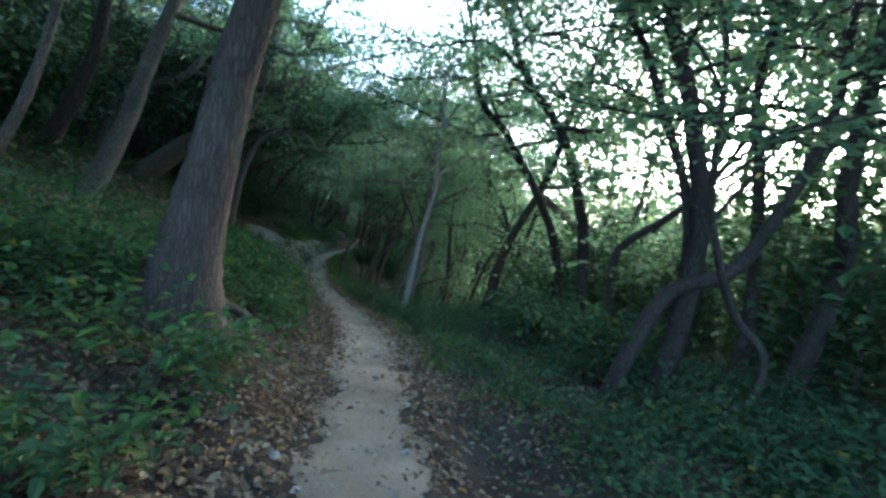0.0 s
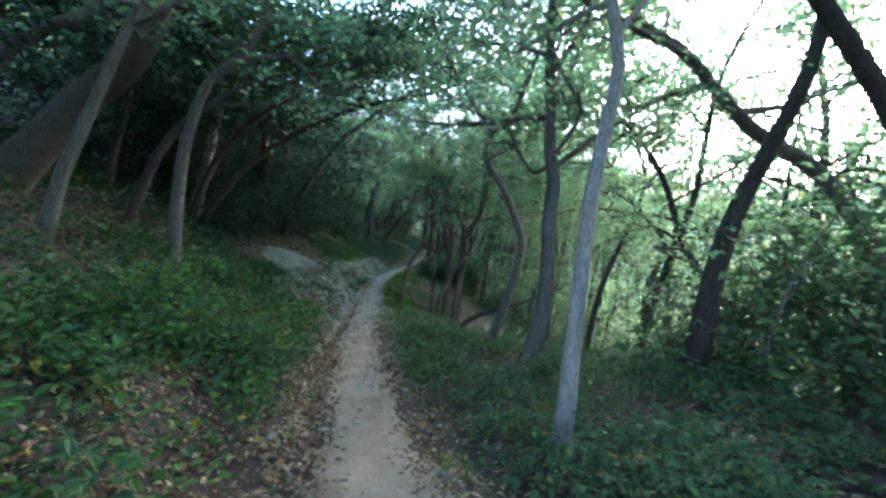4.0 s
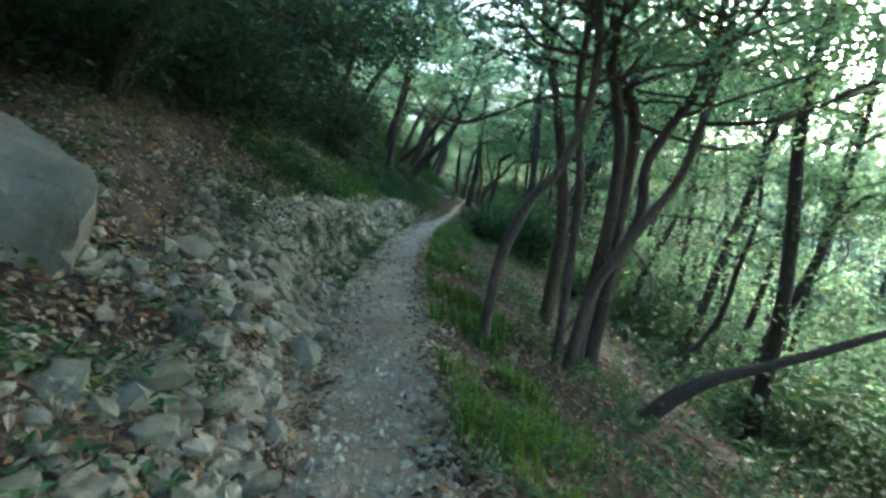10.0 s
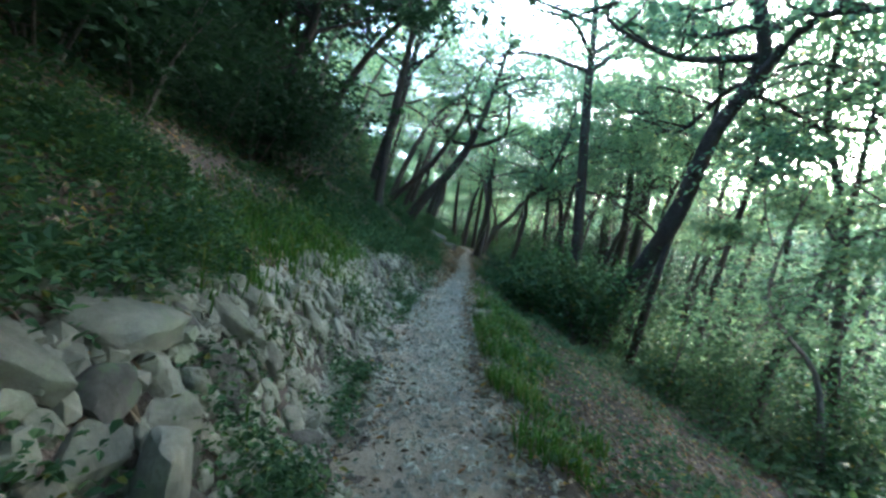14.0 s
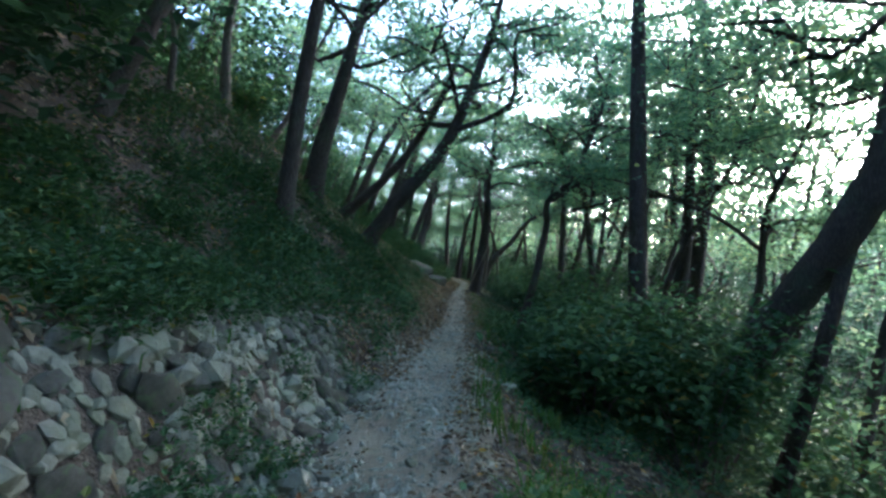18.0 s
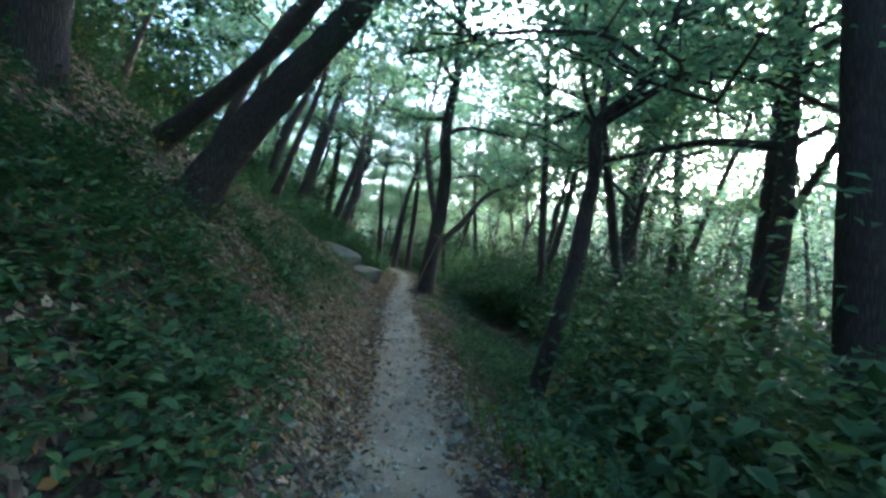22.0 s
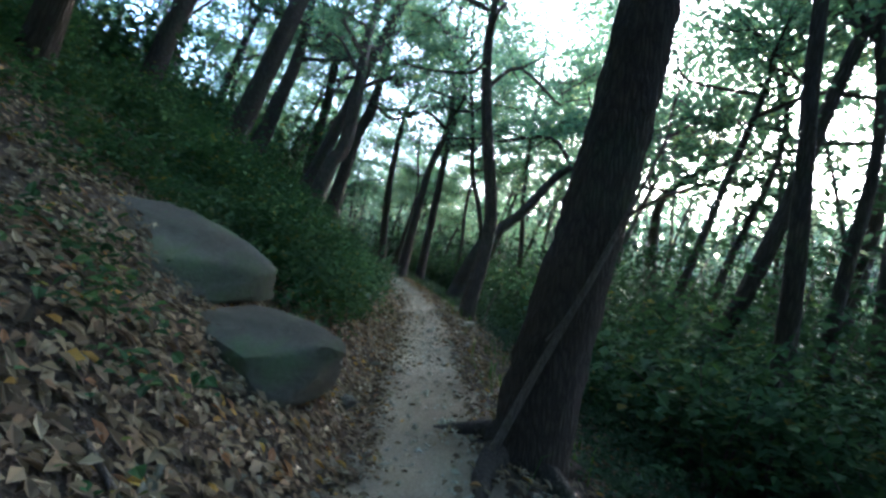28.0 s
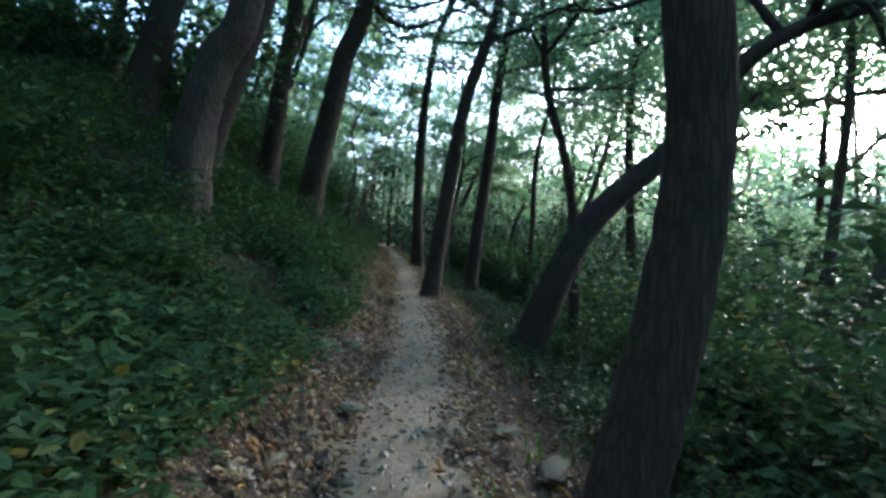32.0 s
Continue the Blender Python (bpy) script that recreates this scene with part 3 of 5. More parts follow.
tree([(-5.08, 22.90, -0.46), (-5.01, 22.90, 0.09), (-4.93, 22.90, 0.58), (-4.80, 22.90, 0.95), (-4.62, 22.90, 1.30), (-4.40, 22.90, 1.56), (-4.20, 22.95, 2.00), (-4.08, 23.0, 2.56), (-4.10, 23.0, 3.3)], 0.062, seed=25, material=BARK_BROWN, spread=1.7, leaf_n=3600, rise=3, label="stem of a many-stemmed tree, brown and bent", leaf=0.09)
tree([(-4.24, 27.80, -1.30), (-4.06, 27.80, 0.05), (-4.02, 27.80, 1.10), (-4.14, 27.80, 2.29), (-4.34, 27.80, 3.45), (-4.55, 27.80, 4.30)], 0.125, seed=29, near=True, material=BARK_BROWN, leaf_n=5200, leaf=0.09, label="slim forked oak below the path")
tree([(-3.90, 24.80, -1.17), (-3.76, 24.80, -0.28), (-3.62, 24.80, 0.46), (-3.51, 24.90, 1.23), (-3.47, 25.0, 2.03), (-3.56, 25.1, 2.75), (-3.66, 25.2, 3.47)], 0.10, seed=27, material=BARK_BROWN, near=True, leaf_n=8500, spread=3.8, limbs=14, rise=4.5, label="stem of a many-stemmed tree, brown and bent", leaf=0.09)
tree([(-4.05, 24.10, -1.00), (-3.94, 24.20, -0.49), (-3.76, 24.30, 0.13), (-3.46, 24.40, 0.60), (-3.09, 24.60, 1.11), (-2.72, 24.80, 1.60), (-2.40, 25.00, 2.60)], 0.085, seed=28, material=BARK_BROWN, leaf_n=4600, label="stem of a many-stemmed tree, brown and bent", leaf=0.09)
tree([(-3.61, 25.40, -1.50), (-3.50, 25.40, -0.72), (-3.35, 25.40, 0.17), (-3.03, 25.40, 1.11), (-3.02, 25.40, 1.80), (-2.68, 25.40, 2.48), (-2.36, 25.40, 3.12)], 0.09, seed=60, material=BARK_BROWN, leaf_n=4600, label="stem of a many-stemmed tree, brown and bent", leaf=0.09)
tree([(-4.20, 24.00, -0.80), (-4.12, 24.05, 0.30), (-4.05, 24.10, 1.40), (-4.15, 24.15, 2.60), (-4.05, 24.20, 3.80)], 0.06, seed=61, material=BARK_BROWN, leaf_n=4600, label="stem of a many-stemmed tree, brown and bent", leaf=0.09)
tree([(-3.55, 25.90, -1.40), (-3.36, 25.90, -0.10), (-3.26, 25.90, 0.95), (-3.12, 25.90, 2.10), (-3.18, 25.90, 2.70), (-3.42, 25.90, 3.20)], 0.13, seed=30, near=True, material=BARK_BROWN, label="dark forked trunk below the path", leaf_n=3200)
tree([(-4.29, 41.21, -2.40), (-3.33, 40.04, -0.11), (-2.47, 38.96, 1.93), (-1.88, 37.83, 4.27), (-1.15, 37.23, 5.68), (-1.40, 36.79, 6.86)], 0.33, seed=31, leaf_n=8500, spread=3.8, limbs=15, label="dark trunk leaning far over the slope")
tree([(-4.78, 42.15, -0.05), (-4.67, 42.17, 3.30), (-4.57, 42.18, 6.81), (-4.41, 42.21, 9.70)], 0.22, seed=32, spread=4.6, leaf_n=10000, limbs=20, rise=5)
tree([(-1.34, 48.73, -0.59), (-0.80, 48.81, 3.10), (-0.46, 48.86, 6.34), (-0.53, 48.85, 9.80), (-0.85, 48.80, 12.96)], 0.28, seed=33, spread=4.6, leaf_n=9000, limbs=18, rise=5)
tree([(-11.14, 38.18, 1.77), (-10.84, 38.22, 3.93), (-10.46, 38.28, 6.00), (-10.07, 38.34, 7.89)], 0.14, seed=34, spread=3.8, leaf_n=7000, limbs=14, rise=5)
tree([(-1.29, 30.25, -3.36), (0.07, 30.55, -1.89), (0.51, 30.64, -0.29), (0.85, 30.72, 1.03)], 0.08, seed=35)
tree([(-12.62, 42.34, 2.78), (-12.32, 42.38, 4.29), (-11.86, 42.44, 5.75), (-11.50, 42.48, 6.98)], 0.25, seed=36)
tree([(-7.31, 43.94, -0.30), (-6.90, 43.95, 1.01), (-6.73, 43.95, 1.79), (-6.59, 43.95, 2.35), (-6.53, 43.95, 3.03), (-5.92, 43.96, 3.59)], 0.11, seed=37, near=True)
tree([(-11.45, 43.10, 1.90), (-10.90, 43.10, 2.55), (-10.25, 43.10, 3.30), (-9.50, 43.10, 4.10), (-8.90, 43.10, 5.00)], 0.21, seed=38, near=True, label="thick dark trunk leaning over the path")
tree([(-12.65, 44.20, 2.75), (-11.97, 44.20, 3.23), (-11.07, 44.20, 3.97), (-10.30, 44.20, 4.80)], 0.15, seed=39)
tree([(-9.15, 50.49, 0.12), (-9.07, 50.49, 0.52), (-8.96, 50.49, 1.11), (-8.84, 50.49, 1.66), (-8.71, 50.49, 2.3), (-8.62, 50.49, 2.9), (-8.54, 50.49, 3.6), (-8.56, 50.49, 4.4), (-8.44, 50.49, 5.2), (-8.22, 50.49, 6.2)], 0.22, seed=40, flare=0.3, near=True, rise=3, limbs=6, label="big twisted oak at the path edge")
tree([(-2.98, 59.41, -4.37), (-0.67, 59.66, -1.40), (0.75, 59.81, 1.15), (1.48, 59.89, 4.54), (2.20, 59.96, 7.88)], 0.24, seed=41)
tree([(-0.05, 55.91, -2.09), (0.42, 55.95, 1.74), (0.52, 55.95, 4.94), (0.74, 55.97, 8.14)], 0.26, seed=42)
tree([(-2.56, 46.80, -0.55), (-2.18, 46.80, 1.34), (-1.97, 46.80, 3.32), (-1.86, 46.81, 5.05)], 0.26, seed=43)
tree([(-14.18, 60.93, 2.91), (-13.04, 61.01, 5.73), (-11.78, 61.10, 8.73), (-10.30, 61.21, 11.26)], 0.20, seed=44)
tree([(-15.07, 57.86, 3.25), (-13.89, 57.95, 6.27), (-13.04, 58.01, 8.61), (-12.40, 58.05, 10.17)], 0.24, seed=45)
tree([(-16.16, 53.78, 4.25), (-15.45, 53.83, 5.88), (-14.72, 53.88, 8.08)], 0.16, seed=46)
tree([(-15.53, 55.83, 4.01), (-14.78, 55.88, 6.06), (-13.69, 55.96, 8.09), (-13.31, 55.98, 9.12)], 0.19, seed=47)
tree([(-1.30, 56.48, -0.69), (-1.00, 56.49, 3.98), (0.10, 56.52, 7.44), (1.39, 56.55, 9.65)], 0.42, seed=48)
tree([(-9.28, 57.06, 0.47), (-9.12, 57.08, 1.18), (-9.01, 57.10, 1.92), (-9.02, 57.10, 2.64)], 0.15, seed=49, material=BARK_FURROW, near=True, rise=6, label="oak with furrowed bark at the path edge")
tree([(-13.53, 59.56, 1.70), (-13.37, 59.59, 2.70), (-13.12, 59.63, 3.52), (-12.77, 59.69, 4.20)], 0.22, seed=50, material=BARK_FURROW, near=True, rise=6, label="oak with furrowed bark on the bank")
tree([(-14.43, 64.81, 2.74), (-14.05, 64.87, 4.33), (-13.73, 64.92, 5.60), (-13.23, 65.01, 6.85)], 0.27, seed=51, rise=6)
tree([(-15.78, 65.09, 2.85), (-15.37, 65.15, 5.25), (-15.04, 65.21, 7.09)], 0.23, seed=52, rise=6)
tree([(-16.50, 61.92, 3.32), (-16.10, 61.99, 4.44), (-15.75, 62.05, 5.58)], 0.28, seed=53, rise=6)
tree([(-11.49, 63.78, 0.61), (-11.20, 63.83, 2.22), (-10.84, 63.89, 4.19), (-10.22, 64.00, 6.13)], 0.17, seed=54)
tree([(-11.07, 67.91, 0.80), (-10.72, 67.97, 3.44), (-10.39, 68.02, 6.11), (-10.03, 68.09, 8.13)], 0.19, seed=55)
tree([(-13.32, 70.57, 0.89), (-13.21, 70.59, 4.80), (-12.75, 70.67, 8.08), (-12.19, 70.76, 9.61)], 0.20, seed=56)
tree([(-9.63, 61.56, 0.14), (-9.06, 61.66, 1.35), (-8.44, 61.76, 2.16), (-7.67, 61.89, 2.84), (-6.69, 62.06, 4.06), (-5.85, 62.20, 4.57), (-4.80, 62.38, 4.89)], 0.22, seed=57, rise=1.5, limbs=7, leaf_n=2600, label="dark oak leaning far across the slope")
tree([(-8.71, 64.25, 0.01), (-8.74, 64.25, 1.80), (-8.93, 64.21, 3.11), (-9.28, 64.16, 4.42), (-9.41, 64.13, 6.14)], 0.12, seed=58)
tree([(-1.98, 65.55, -0.47), (-2.07, 65.55, 2.10), (-1.89, 65.55, 4.02), (-0.80, 65.58, 5.11), (1.58, 65.65, 6.35)], 0.26, seed=59)


# tall oaks standing down the slope, whose crowns close the sky
for k, (x, y, tall) in enumerate(((1.2, 25.5, 11), (4.2, 30.5, 13), (7.5, 27.0, 13), (0.8, 49.2, 13), (3.2, 53.5, 13), (2.0, 41.0, 12), (5.2, 46.5, 14), (-3.4, 60.5, 11), (-0.8, 63.5, 13), (2.2, 57.5, 13), (4.4, 63.0, 14), (-4.2, 67.5, 12), (6.5, 9.5, 9), (7.5, 14.0, 10), (-3.0, 46.5, 11), (-1.6, 52.5, 12), (0.8, 44.0, 12), (-5.2, 58.8, 10), (-2.2, 57.0, 11), (0.6, 60.8, 12), (-1.4, 70.0, 12), (2.6, 68.0, 13), (-6.2, 72.0, 11), (-3.5, 39.6, 11), (-1.2, 41.5, 12))):
    g = float(land(x, y))
    sway = np.random.RandomState(700 + k).normal(0, 0.35, (3, 2))
    tree([(x, y, g - 0.2), (x + 0.9 + sway[0, 0], y + sway[0, 1], g + 0.35 * tall), (x + 2.1 + sway[1, 0], y + sway[1, 1], g + 0.7 * tall), (x + 2.7 + sway[2, 0], y + sway[2, 1], g + 0.9 * tall)], 0.13, seed=700 + k, limbs=15, spread=4.0, leaf_n=6400, leaf=0.115, rise=1.5, label="tall slim oak standing down the slope")


# trees on the bank whose crowns arch over the path
tree([(-9.7, 18.2, 2.2), (-8.9, 18.6, 4.3), (-7.5, 19.1, 5.7), (-5.9, 19.7, 6.5)], 0.11, seed=81, limbs=14, spread=3.0, leaf_n=8200, rise=1.2, leaf_mat=LEAF_LOW, label="leafy tree arching from the bank over the path")
tree([(-9.2, 18.2, 2.6), (-7.6, 18.5, 4.3), (-5.2, 18.9, 5.4), (-2.8, 19.4, 5.9)], 0.1, seed=86, limbs=16, spread=3.4, leaf_n=11500, rise=1.2, label="slender tree arching from the bank over the path")
tree([(-8.9, 22.6, 3.0), (-7.3, 23.0, 5.4), (-4.8, 23.6, 7.2), (-2.2, 24.2, 8.0)], 0.1, seed=87, limbs=15, spread=3.2, leaf_n=5500, rise=1.2, label="slender oak arching from the bank")
tree([(-8.5, 14.9, 2.0), (-7.7, 15.4, 4.1), (-6.3, 16.2, 5.3), (-4.6, 17.2, 5.8)], 0.1, seed=82, limbs=14, spread=2.9, leaf_n=8200, rise=1.2, leaf_mat=LEAF_LOW, label="leafy tree arching from the bank over the path")
tree([(-11.8, 28.0, 2.4), (-10.7, 28.5, 5.2), (-9.3, 29.4, 7.2), (-7.6, 30.5, 8.4)], 0.12, seed=83, limbs=12, spread=2.8, leaf_n=5000, rise=1.5, label="slender oak arching from the bank")
tree([(-12.6, 36.0, 2.6), (-11.3, 36.6, 5.6), (-9.7, 37.6, 7.8), (-7.9, 38.8, 9.2)], 0.12, seed=84, limbs=12, spread=2.8, leaf_n=5000, rise=1.5, label="slender oak arching from the bank")
tree([(-13.4, 47.0, 2.8), (-12.1, 47.6, 6.0), (-10.6, 48.6, 8.2), (-8.9, 50.0, 9.6)], 0.12, seed=85, limbs=12, spread=2.8, leaf_n=5000, rise=1.5, label="slender oak arching from the bank")


def burl(owner, points, r):
    """A gnarled root that loops out of the foot of a trunk."""
    line = spline(points, 6) - np.array(owner.location)
    k = np.linspace(0, 1, len(line))
    v, f = tube(line, r * (1.15 - 0.7 * k + 0.2 * np.sin(9 * k)), 9, 0.1, np.random.RandomState(3))
    child("root", fill_mesh("root", v, f, BARK_GREY, True), owner, "gnarled mossy root looping over a hollow")


burl(old_oak, [(-2.35, 4.1, 1.42), (-2.28, 4.42, 1.34), (-2.12, 4.66, 1.27), (-1.95, 4.76, 1.12), (-1.83, 4.74, 0.9)], 0.085)
burl(old_oak, [(-2.2, 3.98, 1.32), (-2.0, 4.2, 1.14), (-1.82, 4.42, 1.02), (-1.62, 4.62, 0.86)], 0.1)
burl(old_oak, [(-2.05, 3.8, 1.3), (-1.86, 3.82, 1.08), (-1.66, 3.9, 0.94), (-1.45, 4.02, 0.8)], 0.09)


burl(old_oak, [(-2.5, 4.3, 1.62), (-2.85, 4.75, 1.42), (-3.0, 5.0, 1.25), (-3.02, 5.15, 1.05)], 0.09)
burl(old_oak, [(-2.5, 4.4, 1.5), (-2.5, 4.85, 1.3), (-2.5, 5.08, 1.1), (-2.4, 5.2, 0.92)], 0.085)


# ---------------------------------------------------------------- the wood behind: grown in a few forms, each tree set out singly
def wood_tree(seed, tall, r, material, limbs, spread, leaf_n, leaf, crook, label, leaf_mat, name="tree", low=0.35):
    rs = np.random.RandomState(seed)
    n = 6
    pts = [np.zeros(3)]
    for i in range(1, n):
        pts.append(np.array([0, 0, tall * i / (n - 1)]) + np.array([rs.normal(0, crook), rs.normal(0, crook), 0]) * tall * (i / n))
    line = spline(pts, 4)
    rad = r * (1 - 0.8 * np.linspace(0, 1, len(line))) * (1 + 0.5 * np.exp(-np.linspace(0, 12, len(line))))
    root = thing(name, label, "tree", "hillside wood")
    tv, tf = tube(line, rad, 7, 0.05, rs)
    child("trunk", fill_mesh("trunk", tv, tf, material, True), root)
    wood, (lv, lf) = limbs_and_sprays(line[int(len(line) * low):], limbs, spread, rs, leaf_n, leaf, r, 4)
    for limb, twigs in wood:
        child("limb", fill_mesh("limb", *joined([limb] + twigs), material, True), root)
    child("crown", fill_mesh("crown", lv, lf, leaf_mat), root)
    return root


def set_out(kind, used, x, y, lean, rs, sink=0.1, lo=0.8, hi=1.25):
    """The form itself at its first place, then copies of it."""
    m = (Matrix.Translation((x, y, float(land(x, y)) - sink)) @ Matrix.Rotation(lean, 4, Vector((0.25, 1, 0)).normalized())
         @ Matrix.Rotation(rs.uniform(0, 6.28), 4, "Z") @ Matrix.Scale(rs.uniform(lo, hi), 4))
    o = copy_thing(kind, m) if kind in used else kind
    o.matrix_basis = m
    used.append(kind)


GLADES = [(-4.2, 7.6), (-5.9, 9.6), (-7.7, 11.6), (-9.4, 13.6), (-10.9, 15.3), (-4.3, 8.7), (-6.0, 10.4), (-7.7, 12.2), (-2.2, 4.1), (-3.2, 5.0), (-4.1, 5.9), (-5.0, 6.8), (-5.8, 7.6), (-2.4, 5.2), (-3.3, 5.9), (-4.2, 6.5), (-10.5, 14.0), (-12.9, 16.4), (-15.0, 18.4), (-5.3, 13.6), (-6.5, 15.0), (-7.6, 16.3), (-8.8, 17.7), (-9.8, 18.8), (-5.7, 14.7), (-6.7, 15.8), (-5.8, 15.4), (-7.9, 17.3), (-5.9, 30.6), (-5.5, 33.0), (-5.2, 35.5), (-4.8, 37.9), (-4.5, 40.1), (-9.7, 37.7), (-10.3, 38.9), (-10.9, 40.2), (-11.5, 41.5), (-12.0, 42.6), (-10.4, 39.7)]  # open ground between the trees


def open_ground(x, y, room):
    return any((x - a) ** 2 + (y - b) ** 2 < room * room for a, b in GLADES)


def plant_wood():
    rs = np.random.RandomState(21)
    near = [wood_tree(100 + i, t, r, m, lb, sp, ln, lf, ck, lab, LEAF_CROWN) for i, (t, r, m, lb, sp, ln, lf, ck, lab) in enumerate([
        (8.5, 0.11, BARK_DARK, 9, 2.6, 6200, 0.11, 0.05, "slender dark oak with a spreading leafy crown"),
        (7.5, 0.085, BARK_GREY, 8, 2.4, 5200, 0.105, 0.07, "thin grey crooked tree with layered leaves"),
        (12.0, 0.1, BARK_DARK, 13, 3.3, 9500, 0.115, 0.035, "tall dark oak trunk with high branches"),
        (6.0, 0.06, BARK_GREY, 7, 2.2, 4000, 0.105, 0.09, "young crooked tree with thin bent stem"),
        (5.0, 0.045, BARK_DARK, 6, 1.7, 1700, 0.13, 0.11, "sapling with a bent dark stem and sparse leaves")])]
    evergreen = [wood_tree(120, 5.5, 0.09, BARK_DARK, 12, 2.4, 3600, 0.15, 0.06, "dark evergreen tree with low dense branches", LEAF_EVERGREEN_OR_SHADED, low=0.05),
                 wood_tree(121, 3.4, 0.06, BARK_DARK, 12, 1.9, 3000, 0.14, 0.09, "low dark evergreen thick with leaves", LEAF_EVERGREEN_OR_SHADED, low=0.0)]
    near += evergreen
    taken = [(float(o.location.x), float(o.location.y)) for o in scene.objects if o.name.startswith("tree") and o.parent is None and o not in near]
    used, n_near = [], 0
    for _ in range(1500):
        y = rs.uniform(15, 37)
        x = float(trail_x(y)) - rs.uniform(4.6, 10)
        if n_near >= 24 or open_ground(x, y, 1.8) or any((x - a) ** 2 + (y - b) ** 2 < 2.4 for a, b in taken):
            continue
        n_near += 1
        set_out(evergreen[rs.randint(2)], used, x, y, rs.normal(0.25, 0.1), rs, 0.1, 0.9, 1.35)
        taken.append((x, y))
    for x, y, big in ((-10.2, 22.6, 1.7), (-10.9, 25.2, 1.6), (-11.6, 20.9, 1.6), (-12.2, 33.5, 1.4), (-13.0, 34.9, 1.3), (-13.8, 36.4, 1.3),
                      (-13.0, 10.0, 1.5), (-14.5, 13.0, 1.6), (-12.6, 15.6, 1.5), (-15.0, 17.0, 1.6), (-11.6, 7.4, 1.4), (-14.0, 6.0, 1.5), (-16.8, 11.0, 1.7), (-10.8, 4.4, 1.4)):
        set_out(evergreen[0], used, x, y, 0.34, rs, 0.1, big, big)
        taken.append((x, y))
    for _ in range(9000):
        y, s = rs.uniform(-8, 92), rs.choice([-1, 1, 1]) * rs.uniform(1.6, 11)
        x = float(trail_x(y)) + s
        if y < 70 and abs(s) < (4.0 if s < 0 else 7.5 if 15 < y < 39 else 4.6) or n_near >= 220 or open_ground(x, y, 1.2) or any((x - a) ** 2 + (y - b) ** 2 < (2.25 if s > 0 else 2.3) ** 2 for a, b in taken):
            continue
        n_near += 1
        hi = (1.2 + 0.04 * s) if s > 0 else 1.25
        set_out(near[rs.choice(5, p=[0.2, 0.25, 0.12, 0.25, 0.18] if s < 0 else [0.22, 0.2, 0.26, 0.18, 0.14])], used, x, y, rs.normal(0.2 if s > 0 else 0.3, 0.13), rs, 0.1, 0.8 * hi, hi * 1.15)
        taken.append((x, y))


plant_wood()


def far_wood():
    """The trees beyond, too many to count: trunks and crowns as one piece of woodland."""
    rs = np.random.RandomState(23)
    trunks, crowns, taken = [], [], []
    for _ in range(16000):
        y = rs.uniform(-30, 150)
        s = rs.choice([-1, 1, 1]) * (10.5 + rs.uniform(0, 1) ** 1.3 * 75)
        if 84 < y and rs.rand() < 0.75:
            s = rs.uniform(-14, 36)
        x = float(trail_x(min(y, 110))) + s
        if -8 < y < 84 and abs(s) < 11 or len(taken) >= 1050 or any((x - a) ** 2 + (y - b) ** 2 < (3.4 if 0 < s < 26 else 6.0) for a, b in taken):
            continue
        taken.append((x, y))
        tall, z = rs.uniform(6.5, 12) * (1.75 if s > 0 else 1.0), float(land(x, min(y, 130)))
        lean = rs.normal(0.1, 0.1, 2) * tall
        line = spline([(x, y, z - 0.3), (x + 0.3 * lean[0] + rs.normal(0, 0.2), y + 0.2 * lean[1], z + tall * 0.45), (x + lean[0], y + lean[1], z + tall)], 5)
        trunks.append(tube(line, np.linspace(rs.uniform(0.08, 0.17), 0.03, len(line)), 5))
        n, big = (640, 0.28) if abs(s) < 19 and -8 < y < 90 else (300, 0.5)
        clumps = line[rs.randint(1, len(line), 16)] + rs.normal(0, 1, (16, 3)) * [1.6, 1.6, 0.7]
        at = clumps[rs.randint(0, 16, n)] + rs.normal(0, 1, (n, 3)) * [0.75, 0.75, 0.3]
        crowns.append(leaves(at, big * rs.uniform(0.5, 1.2, n), rs, 0.5, 0.36))
    v, f = joined(trunks)
    tagged(new("woodland", fill_mesh("woodland_trunks", v, f, BARK_DARK, True)), "dark trunks of the wood beyond", "trees", kind="stuff")
    v, f = joined(crowns)
    tagged(new("woodland", fill_mesh("woodland_crowns", v, f, LEAF_FAR)), "green crowns of the wood beyond", "trees", kind="stuff")


far_wood()


